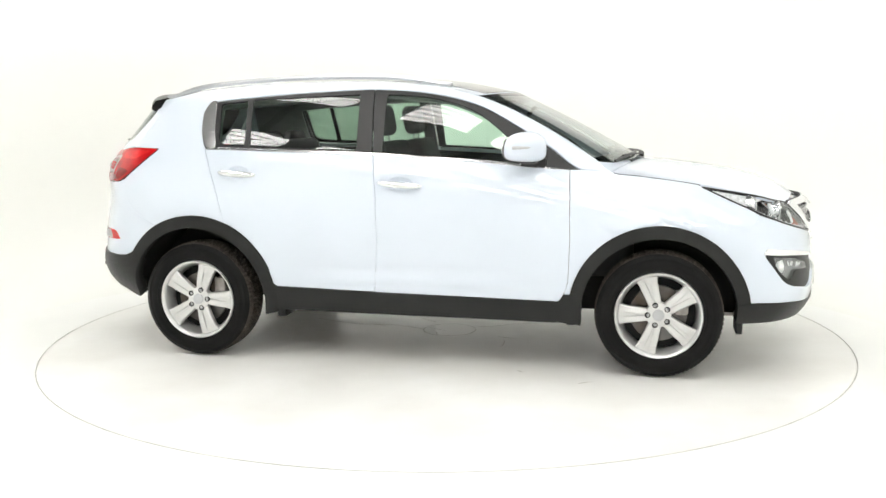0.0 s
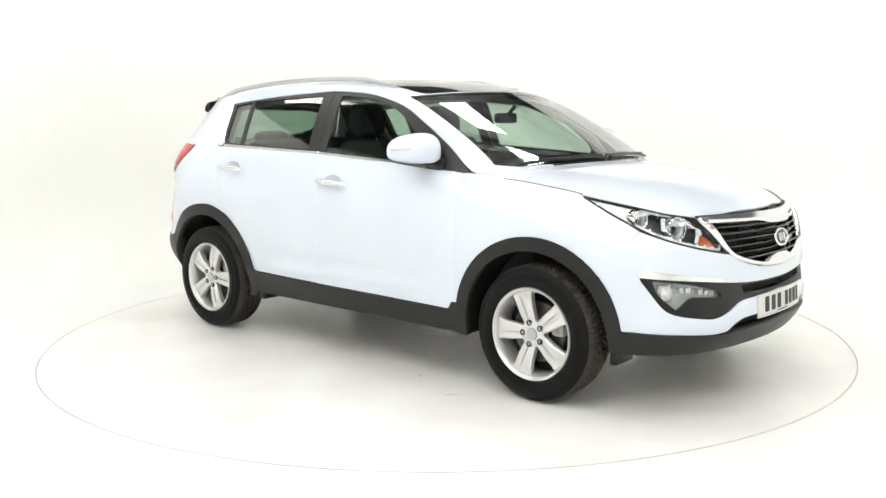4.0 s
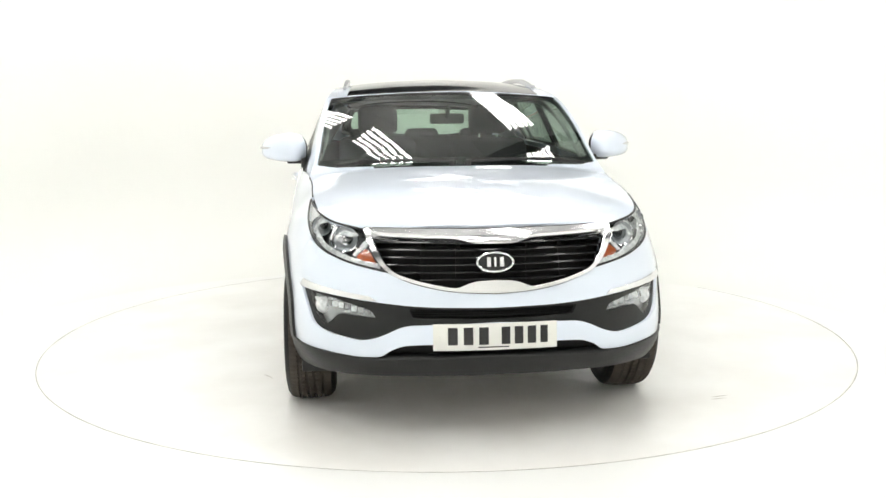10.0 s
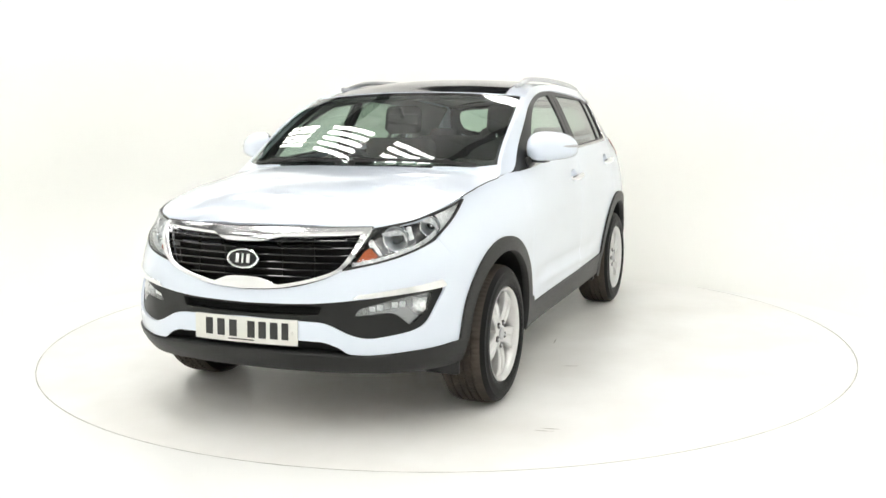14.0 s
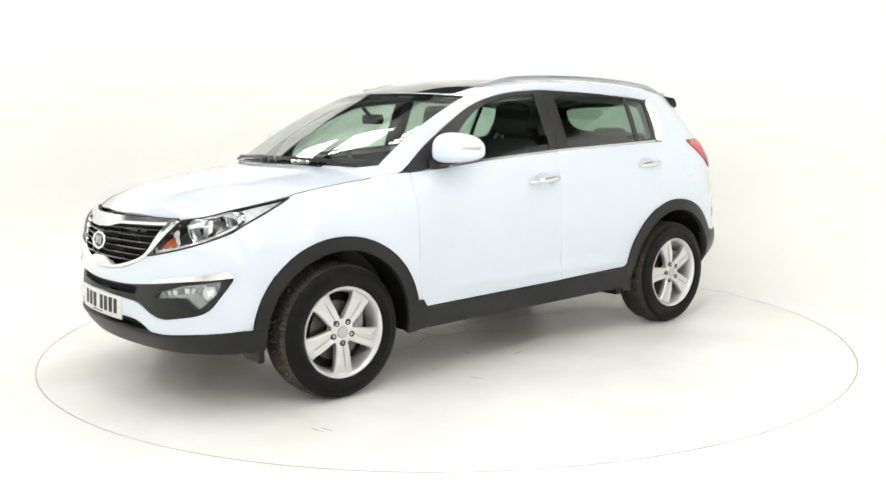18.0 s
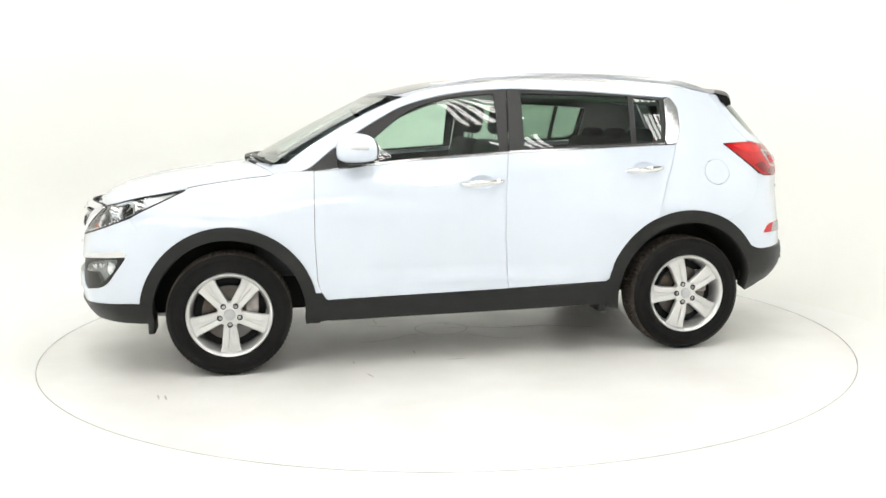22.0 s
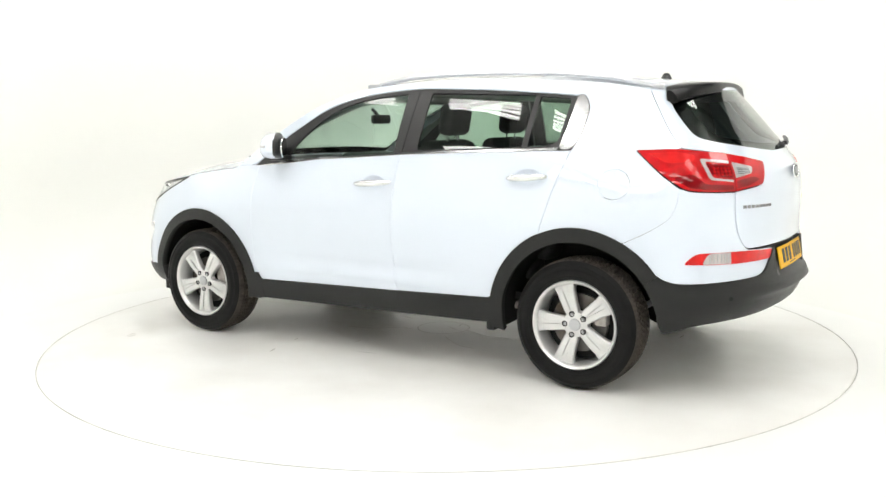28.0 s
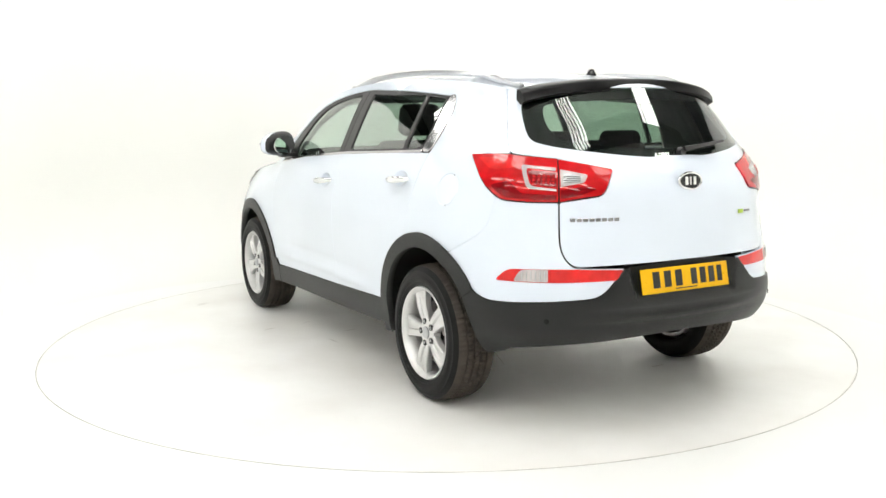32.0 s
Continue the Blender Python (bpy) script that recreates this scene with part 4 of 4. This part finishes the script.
def top(car):
    # windscreen
    L, Wd = 1.0, .72
    at = lambda a, b: screen_at(min(max(a / L, 0), 1), min(max(b / Wd, -1), 1))
    ws = round_off([(.105, -.703, .02), (.055, -.60, .1), (.022, -.35, .2), (.016, 0, .2), (.022, .35, .2), (.055, .60, .1), (.105, .703, .02), (.965, .692, .03), (.958, .48, .15), (.950, .20, .2), (.948, 0, .2), (.950, -.20, .2), (.958, -.48, .15), (.965, -.692, .03)])
    inner = round_off([(.140, -.692, .03), (.120, -.35, .1), (.115, 0, .2), (.120, .35, .1), (.140, .692, .03), (.940, .682, .03), (.922, .47, .15), (.914, .20, .2), (.912, 0, .2), (.914, -.20, .2), (.922, -.47, .15), (.940, -.682, .03)])
    pane("header_panel", round_off([(.970, .692, .002), (.963, .48, .15), (.955, .20, .2), (.953, 0, .2), (.955, -.20, .2), (.963, -.48, .15), (.970, -.692, .002), (.997, -.690, .004), (.997, .690, .004)]), at, GLOSSBLACK, car, "black panel over the windscreen", off=-.001)
    for k in (1, -1):
        pane("scuttle_corner", [(.004, .42), (.004, .72), (.10, .72), (.102, .706), (.052, .60), (.024, .42)], at, PAINT, car, off=-.001, flip=k)
    screen = pane("windscreen", ws, at, GLASS_CLEAR, car, "green-tinted windscreen", off=-.002, thick=.005, step=.045)
    pane("screen_border", ws, at, GLOSSBLACK, screen, "black printed border", off=-.009, thick=.004, step=.045, holes=[inner])
    for k in (1, -1):
        pane("pillar_strip", [(.103, .706), (.103, .72), (1.0, .72), (1.0, .695)], at, PAINT, car, off=-.001, step=.04, flip=k)
    # roof: white skin with a large black glass panel
    LR, WR = 2.1, .66
    rt = lambda a, b: roof_at(min(max(a / LR, 0), 1), min(max(b / WR, -1), 1))
    hole = round_off([(.016, -.555, .02), (.016, .555, .02), (1.22, .545, .06), (1.22, -.545, .06)])
    roof = pane("roof", [(.012, -.66), (.012, .66), (2.095, .66), (2.095, -.66)], rt, PAINT, car, "white roof", step=.05, holes=[hole])
    gl = round_off([(.020, -.549, .02), (.020, .549, .02), (.56, .545, .02), (.56, -.545, .02)])
    g2 = round_off([(.572, -.545, .02), (.572, .545, .02), (1.212, .539, .06), (1.212, -.539, .06)])
    pane("roof_glass", gl, rt, GLOSSBLACK, roof, "dark glass roof panel", off=.001, step=.05)
    pane("roof_glass", g2, rt, GLOSSBLACK, roof, "dark glass roof panel", off=-.002, step=.05)
    pane("header_trim", [(.0, -.62), (.0, .62), (.013, .62), (.013, -.62)], rt, GLOSSBLACK, roof, "black joint over the windscreen", off=-.004, step=.05)
    pane("roof_lining", round_off([(.05, -.60, .05), (.05, .60, .05), (2.0, .58, .05), (2.0, -.58, .05)]), rt, LINER, roof, "pale cloth lining", off=-.045, step=.10)
    for k in (1, -1):
        pts = []
        for i in range(25):
            u = i / 24
            p = rt(.20 + 1.66 * u, .585 - .02 * math.sin(math.pi * u))
            pts.append((p[0], k * p[1], p[2] + .002 + .022 * min(1, math.sin(math.pi * u) * 2.0)))
        rail = part("roof_rail", sweep(pts, [(-.014, -.012), (.014, -.012), (.018, 0), (.012, .014), (-.012, .014), (-.018, 0)], scale=lambda u: .55 + .45 * min(1, math.sin(math.pi * u) * 3)), SILVER, car, "silver roof rail")
        for u in (.02, .98):
            p = rt(.20 + 1.66 * u, .585)
            part("rail_foot", block(.10, .026, .026, .010, 2, at=(p[0], k * p[1], p[2] + .006)), SILVER, rail)
    # aerial
    bm = block(.085, .030, .050, .008, 2, at=(-1.47, 0, 1.592), taper=.35)
    part("aerial", bm, GLOSSBLACK, car, "short black roof aerial")
    # wipers
    for y0, y1, px in ((.02, .62, .05), (-.60, -.02, -.62)):
        base = Vector(at(.0, y0 if y0 > 0 else -.05))
        w = part("wiper", lathe([(0, .02), (.014, .018), (.018, -.01), (0, -.01)], 14, "z"), FRAME, car, "black wiper", Matrix.Translation(base + Vector((.0, 0, .012))))
        a = [Vector(at(.004 + .05 * u, (y0 if y0 > 0 else -.05) + ((y1 if y0 > 0 else y0) - (y0 if y0 > 0 else -.05)) * u * .8)) + Vector((.012, 0, .020)) - base - Vector((0, 0, .012)) for u in np.linspace(0, 1, 8)]
        part("arm", sweep(a, [(-.008, -.004), (.008, -.004), (.006, .005), (-.006, .005)]), FRAME, w)
        b = [Vector(at(.055, y)) + Vector((.008, 0, .010)) - base - Vector((0, 0, .012)) for y in np.linspace(y0 + .0, y1, 14)]
        part("blade", sweep(b, [(-.006, -.008), (.006, -.008), (.004, .006), (-.004, .006)]), FRAME, w)
    # inner mirror
    p = at(.82, 0)
    m = part("inner_mirror", block(.03, .20, .06, .014, 2, at=(p[0] - .10, 0, p[2] - .09)), DARK, car, "black inner mirror")
    part("mirror_stem", sweep([(p[0] - .09, 0, p[2] - .08), (p[0] - .03, 0, p[2] - .02)], circle(.012, 8)), DARK, m)


def rear_end(car):
    G = GIRTH
    T = lambda pts: [(G - p[0], *p[1:]) for p in pts]
    # tailgate with its window opening
    gate = T([(G, 1.530, 0), (5.08, 1.518, .05), (4.80, 1.502, .05), (4.55, 1.494, 0), (4.436, 1.508, .01), (4.507, 1.396, .05), (4.579, 1.288, .05), (4.640, 1.226, .02), (4.937, 1.199, .01), (5.06, 1.180, .05), (5.205, 1.154, .02), (5.140, 1.040, .03), (4.940, 1.013, .01), (4.943, .824, .05), (4.97, .766, .03), (5.01, .739, .02), (5.23, .741, .1), (G, .743, 0)])
    hole = T([(G, 1.516, 0), (5.0, 1.503, .05), (4.70, 1.486, .03), (4.552, 1.470, .02), (4.590, 1.405, .05), (4.660, 1.346, .05), (4.752, 1.278, .05), (4.86, 1.257, .06), (4.99, 1.241, .1), (5.276, 1.210, .1), (5.425, 1.199, .05), (5.50, 1.204, .03), (G, 1.205, 0)])
    g = pane("tailgate", round_off(both(gate), 0), tail, PAINT, car, "white tailgate", holes=[round_off(both(hole), 0)])
    clear = T([(G, 1.468, 0), (5.0, 1.455, .05), (4.80, 1.440, .05), (4.86, 1.34, .06), (4.97, 1.285, .05), (5.276, 1.248, .1), (G, 1.240, 0)])
    pane("rear_window", round_off(both(hole), 0), tail, GLASS_REAR, g, "dark-tinted rear window", off=-.003, thick=.005)
    pane("window_border", round_off(both(hole), 0), tail, GLOSSBLACK, g, "black printed border", off=-.010, thick=.005, holes=[round_off(both(clear), 0)])
    pane("gate_trim", [(-p[0], *p[1:]) for p in both(T([(G, 1.20), (4.80, 1.26), (4.95, 1.02), (4.98, .77), (G, .75)]))], tail, TRIM, g, off=-.07, thick=.01, step=.1)
    # spoiler over the rear window
    bm = bmesh.new()
    rows = []
    for y in np.linspace(-.585, .585, 33):
        v = abs(y) / .585
        x0, z0 = -1.60 - .07 * v ** 4, 1.558 - .052 * v ** 2.5
        tip = .225 - .07 * v ** 4 - .105 * v ** 3
        zt = 1.553 - .056 * v ** 2.2 - .012 * v ** 12
        deep = .068 - .018 * v
        rows.append([bm.verts.new(c) for c in ((x0, y, z0), (x0 - tip * .55, y, z0 - (z0 - zt) * .45 + .004), (x0 - tip + .012, y, zt + .002), (x0 - tip, y, zt - .008), (x0 - tip - .008, y, zt - deep * .75), (x0 - tip + .022, y, zt - deep), (x0 - tip * .35, y, zt - deep + .012), (x0, y, z0 - .05))])
    for a, b in zip(rows, rows[1:]):
        for j in range(8):
            bm.faces.new((a[j], a[(j + 1) % 8], b[(j + 1) % 8], b[j]))
    bm.faces.new(rows[0])
    bm.faces.new(rows[-1][::-1])
    sp = part("spoiler", bm, SPOILER, g, "gloss black roof spoiler", smooth=40)
    # rear wiper
    a = [Vector(tail(r, z)) + Vector((-.022, 0, .012)) for r, z in zip(np.linspace(-.02, -.36, 10), np.linspace(1.222, 1.250, 10))]
    rw = part("rear_wiper", sweep(a, [(-.016, -.010), (.016, -.010), (.010, .010), (-.010, .010)], scale=lambda u: 1 - .5 * u), FRAME, g, "black rear wiper")
    part("wiper_hub", lathe([(0, -.026), (.015, -.022), (.020, 0), (0, 0)], 18, "x"), FRAME, rw, m=Matrix.Translation(tail(-.02, 1.222)))
    # badges and writing as plain bright bars
    badge(g, face_pose(tail(0, 1.093) + np.array((-.004, 0, 0)), (-1, 0, .08)), .132, .072)
    for i in range(8):
        q = tail(.585 - i * .0285, .940)
        q2 = tail(.585 - i * .0285 - .01, .940)
        t = Vector(q2) - Vector(q)
        n = Vector((0, 0, 1)).cross(t)
        n = n if n.x < 0 else -n
        part("bright_bar", block(.022, .014, .004, .001, 1), DARKREFLCHROME, g, "plain chrome bar", face_pose(q + np.array(n.normalized()) * .002, n))
    for i, (r, w, mt) in enumerate(((-.365, .045, GREEN), (-.425, .060, DARKREFLCHROME))):
        q, q2 = tail(r, .935), tail(r - .01, .935)
        n = Vector((0, 0, 1)).cross(Vector(q2) - Vector(q))
        n = n if n.x < 0 else -n
        part("small_badge", block(w, .018 if i == 0 else .009, .003, .001, 1), mt, g, "small green badge" if i == 0 else "plain chrome bar", face_pose(q + np.array(n.normalized()) * .002, n))
    # bumper: white corners, black middle and lower part
    for k in (1, -1):
        wb = [(4.366, .7715, 0), (4.4788, .8277, .1), (4.5558, .8747, .1), (4.5993, .9242, .1), (4.6135, .985, .1), (4.6215, 1.033, 0), (4.70, 1.024, .02), (4.932, 1.013, .01), (4.935, .824, .05), (4.964, .762, .03), (5.004, .732, .02), (5.236, .722, .004),
              (5.205, .688, .02), (5.142, .624, .03), (5.09, .600, .05), (4.92, .592, .1), (4.70, .583, .1), (4.61, .583, .06), (4.553, .600, .03), (4.526, .617, 0)]
        b = pane("bumper_corner", round_off(wb + arc(CR, CZ, RB, 34.5, 60.2, 10), 0), skin, PAINT, car, "white rear bumper corner", flip=k)
        rf = pane("rear_reflector", round_off([(4.645, .674, .018), (4.70, .728, .04), (4.968, .731, .1), (5.230, .718, .006), (5.200, .674, .01), (4.92, .672, .1)]), skin, REDBRIGHT, b, "red reflector strip with a clear lamp", off=.003, step=.025, flip=k)
        pane("reversing_lamp", round_off([(4.735, .676, .012), (4.765, .727, .025), (4.888, .729, .004), (4.888, .675, .004)]), skin, CLEARLENS, rf, "clear lamp section", off=.0055, step=.02, thick=.003, flip=k)
        for j in range(6):
            s = 4.775 + j * .02
            part("lens_rib", sweep([skin(s, z) * (1, k, 1) + np.array((-.004, .005 * k, 0)) for z in np.linspace(.682, .722, 4)], circle(.0028, 5), up=(1, 0, 0)), SILVER, rf)
        # tail lamps: one on the body, one on the gate
        tl = pane("tail_lamp", round_off([(4.399, 1.212, .006), (4.60, 1.218, .05), (4.933, 1.196, .004), (4.933, 1.018, .004), (4.80, 1.018, .1), (4.655, 1.026, .04), (4.555, 1.084, .05)]), skin, RED, car, "red tail lamp with a white light bar", off=.006, step=.025, thick=.03, flip=k)
        pane("lamp_cover", round_off([(4.42, 1.225, .02), (4.66, 1.225, .02), (4.95, 1.20, .01), (4.95, 1.00, .01), (4.66, 1.00, .02), (4.50, 1.07, .02)]), skin, TRIM, tl, "dark inner cover", off=-.042, step=.06, flip=k)
        pane("light_bar", round_off([(4.735, 1.172, .02), (4.925, 1.158, .003), (4.925, 1.146, .003), (4.765, 1.159, .02), (4.800, 1.083, .02), (4.925, 1.071, .003), (4.925, 1.062, .003), (4.782, 1.074, .02)]), skin, CLEARLENS, tl, "pale light guide", off=.009, step=.02, thick=.003, flip=k)
        pane("lens_panel", round_off([(4.452, 1.200, .01), (4.62, 1.204, .03), (4.715, 1.188, .02), (4.700, 1.158, .03), (4.560, 1.150, .03)]), skin, REDBRIGHT, tl, "bright red upper lens", off=.0075, step=.025, thick=.003, flip=k)
        pane("lens_panel", round_off([(4.585, 1.085, .02), (4.690, 1.105, .03), (4.755, 1.054, .02), (4.925, 1.046, .003), (4.925, 1.026, .003), (4.80, 1.026, .05), (4.670, 1.036, .03)]), skin, REDDARK, tl, "deep red lower lens", off=.0075, step=.025, thick=.003, flip=k)
        part("lamp_seal", sweep([skin(*q) * (1, k, 1) for q in densify(round_off([(4.397, 1.213, .006), (4.60, 1.219, .05), (4.934, 1.197, .004), (4.934, 1.016, .004), (4.80, 1.016, .1), (4.653, 1.024, .04), (4.553, 1.083, .05)]), .03)], circle(.0042, 6), closed=True), DARK, tl, "thin dark seal")
        pane("inner_lens", round_off([(4.775, 1.150, .012), (4.925, 1.136, .003), (4.925, 1.080, .003), (4.805, 1.092, .012)]), skin, REDDARK, tl, "dark red grid lens", off=.0085, step=.02, thick=.003, flip=k)
        for i in range(5):
            for j in range(3):
                q = skin(4.815 + i * .024, 1.098 + j * .015)
                part("light_dot", lathe([(0, .004), (.006, .003), (.008, -.002)], 8, "x"), RED, tl, m=Matrix.Translation(q * (1, k, 1) + np.array((-.008, .007 * k, 0))) @ pose(0, 0, 0, 0, 0, 180 - 42 * k))
        gl = pane("gate_lamp", round_off([(4.940, 1.194, .004), (5.06, 1.176, .05), (5.198, 1.150, .012), (5.134, 1.046, .02), (5.03, 1.034, .05), (4.940, 1.018, .004)]), skin, RED, g, "red gate lamp with a clear wedge", off=.006, step=.025, thick=.03, flip=k)
        pane("clear_wedge", round_off([(4.945, 1.152, .004), (5.075, 1.128, .012), (5.055, 1.098, .012), (4.945, 1.080, .004)]), skin, CLEARLENS, gl, "clear lamp wedge", off=.009, step=.02, thick=.003, flip=k)
        pane("lens_panel", round_off([(4.945, 1.066, .004), (5.06, 1.084, .02), (5.110, 1.070, .01), (5.03, 1.044, .02), (4.945, 1.030, .004)]), skin, REDDARK, gl, "deep red lower lens", off=.0075, step=.025, thick=.003, flip=k)
        for j in range(4):
            part("wedge_rib", sweep([skin(q, 1.103 + j * .0085 - (q - 4.955) * .02 * (j - 1)) * (1, k, 1) + np.array((-.012, .009 * k, 0)) for q in np.linspace(4.960, 5.040, 5)], circle(.0022, 5)), BUCKET, gl)
        pane("wedge_core", round_off([(4.958, 1.136, .004), (5.052, 1.122, .01), (5.040, 1.103, .01), (4.958, 1.096, .004)]), skin, SILVER, gl, off=.0105, step=.02, thick=.002, flip=k)
    blk = T([(G, .735, 0), (5.24, .718, .004), (5.207, .684, .02), (5.144, .620, .03), (5.09, .596, .05), (4.92, .588, .1), (4.70, .579, .1), (4.61, .579, .06), (4.553, .596, .03), (4.523, .613, 0)])
    arcs = [(G - a, b, 0) for a, b, _ in arc(CR, CZ, RB - .002, 33.5, 33.5, 1)[:1] + arc(CR, CZ, RJ, 33.5, 3, 10)]
    low = T([(CR + .440, .326, .01), (4.585, .332, .02), (4.65, .346, .02), (4.70, .367, .03), (4.80, .380, .1), (4.965, .396, .1), (5.214, .408, .1), (5.40, .420, .1), (G, .425, 0)])

    def dished(r, z):
        """The bumper's skin with the plate's recess over a rounded ledge."""
        w = .318 - .25 * (.735 - z)
        e = lambda q: (lambda c: c * c * (3 - 2 * c))(min(max(q, 0), 1))
        d = .042 * e((w - abs(r)) / .035 + .5) * e((z - .572) / .020) - .034 * e((.70 - abs(r)) / .45) * e(1 - abs(z - .528) / .042)
        return tail(r, z) + np.array((d, 0, 0))
    bb = pane("rear_bumper", round_off(both(blk + arcs + low), 0), dished, CLAD, car, "black plastic rear bumper", off=.009, thick=.06, step=.028)
    for r in (.30, .70, -.30, -.70):
        q, q2 = tail(r, .505), tail(r - .01, .505)
        n = Vector((0, 0, 1)).cross(Vector(q2) - Vector(q))
        n = n if n.x < 0 else -n
        part("parking_sensor", lathe([(0, .003), (.010, .003), (.012, 0), (0, 0)], 18, "z"), DARK, bb, "round parking sensor", face_pose(q + np.array(n.normalized()) * .011, n))
    number_plate(bb, face_pose((-2.176, 0, .657), (-1, 0, .20)), PLATEYELLOW, "yellow plate with dark plain bars", .12)
    part("exhaust", lathe([(.0, -.25), (.032, -.25), (.032, 0), (.027, .0), (.027, -.2), (0, -.2)], 20, "x"), IRON, car, "steel exhaust pipe", Matrix.Translation((-1.78, -.52, .37)) @ pose(0, 0, 0, 0, 0, 180))


def cabin(car):
    pane("cabin_floor", [(-.70, -1.6), (.70, -1.6), (.70, .8), (-.70, .8)], lambda a, b: np.array((b, a, .40)), TRIM, car, "dark cabin floor", thick=.04, step=.3)
    bm = join(block(1.7, 1.40, .04, .02, 1, at=(-.1, 0, .36)), block(2.4, .22, .07, .03, 1, at=(0, 0, .33)), block(.9, .9, .08, .03, 1, at=(1.3, 0, .31)), block(.6, .8, .06, .03, 1, at=(-1.4, 0, .41)))
    part("underbody", bm, UNDER, car, "dark metal underside")
    part("silencer", block(.45, .22, .10, .045, 3, at=(-1.64, -.40, .42)), UNDER, car)
    for x in (1.32, -1.32):
        part("axle", sweep([(x, -.7, CZ - .06), (x, .7, CZ - .06)], circle(.04, 10)), UNDER, car)
    # dashboard
    bm = join(block(.50, 1.36, .20, .06, 3, at=(.92, 0, 1.00)), block(.40, 1.34, .45, .05, 3, at=(.98, 0, .72)), block(.30, .42, .07, .03, 3, at=(.82, -.36, 1.105)))
    dash = part("dashboard", bm, TRIM, car, "dark plastic dashboard")
    part("console", block(.9, .26, .30, .04, 2, at=(.35, 0, .50)), TRIM, car, "dark centre console")
    ring = [(.155 * 0, .19 * math.cos(t), .19 * math.sin(t)) for t in np.linspace(0, 2 * math.pi, 36, endpoint=False)]
    sw = part("steering_wheel", sweep(ring, circle(.016, 10), up=(1, 0, 0), closed=True), TRIM, car, "black steering wheel", pose(.56, -.37, 1.02, 0, -24, 0))
    part("wheel_boss", block(.07, .16, .13, .03, 3), TRIM, sw)
    for y0, y1, z0, z1 in ((-.18, -.06, .02, .02), (.06, .18, .02, .02), (0, 0, -.06, -.18)):
        part("wheel_arm", sweep([(0, y0, z0), (0, y1, z1)], circle(.014, 8), up=(1, 0, 0)), TRIM, sw)

    def seat(x, y, w, rows=1):
        back = block(.14, w, .66, .055, 4, at=(0, 0, .33))
        s = part("seat", block(.52, w, .18, .06, 4, at=(.16, 0, .0)), CLOTH, car, "dark cloth seat", pose(x, y, .58))
        part("backrest", back, CLOTH, s, m=pose(-.12, 0, .03, 0, -16, 0))
        for hy in ((0,) if w < .7 else (-.42, 0, .42)):
            h = part("headrest", block(.10, .26, .19, .045, 4), CLOTH, s, "dark padded headrest", pose(-.335, hy, .79 if w < .7 else .63, 0, -10, 0))
            if w < .7:
                for q in (-.06, .06):
                    part("headrest_post", sweep([(0, q, -.08), (0, q, -.17)], circle(.007, 8), up=(1, 0, 0)), CHROME, h)
    seat(.02, .37, .50)
    seat(.02, -.37, .50)
    seat(-.86, 0, 1.26)
    part("parcel_shelf", block(.5, 1.2, .03, .01, 1, at=(-1.62, 0, 1.10)), TRIM, car, "dark luggage cover")


def build_car():
    car = empty("car")
    nose(car)
    for k in (1, -1):
        side_panels(car, k)
        head_lamp(car, k)
        door_mirror(car, k)
        wheel(car, 1.32, k, "silver five-spoke alloy front wheel")
        wheel(car, -1.32, k, "silver five-spoke alloy rear wheel")
    top(car)
    rear_end(car)
    cabin(car)
    return tagged(car, "white five-door compact off-road car with black plastic lower trim", "car")
# ---- put it together ----
FLOOR = material("floor_paint", (.885, .89, .872), .31, vary=.02, scale=1.2, spec=.4, rough_vary=.05, bump_scale=5)
TABLE = material("turntable_paint", (.895, .893, .872), .305, vary=.06, scale=1.6, spec=.4, rough_vary=.05, bump_scale=3, stain=(.835, .825, .795))
SCUFF = material("scuff_grey", (.60, .575, .54), .6, vary=.3, scale=20)
EDGE = material("edge_rubber", (.62, .61, .58), .7, vary=.2)
studio()
lamp = tube_light()
ROW, ACROSS = (.62, -.785), (.785, .62)      # the lamps hang in slanting rows
# unseen fill added to brighten the left: row -5.75 and row -4.0's first bank
places = [(a * ROW[0] + b * ACROSS[0], a * ROW[1] + b * ACROSS[1]) for b, first, count in ((1.45, -1.91, 5), (-.45, -3.28, 8), (-2.28, -2.73, 8), (-4.0, -.08, 6), (-5.75, 1.30, 4)) for a in (first + i * 1.38 for i in range(count))]
lamp.matrix_basis = pose(*places[0], 3.6, 0, 0, 38.3)
for x, y in places[1:]:
    copy_thing(lamp, pose(x, y, 3.6, 0, 0, 38.3))
table = turntable()
car = build_car()


def motions():
    """The turntable carries the car round at an even pace."""
    times = [i * .5 for i in range(65)]
    walk(table, [(t, pose(0, 0, 0, 0, 0, turn(t))) for t in times])
    walk(car, [(t, pose(0, 0, 0, 0, 0, turn(t)) @ pose(.0315, -.0424, 0)) for t in times])


motions()
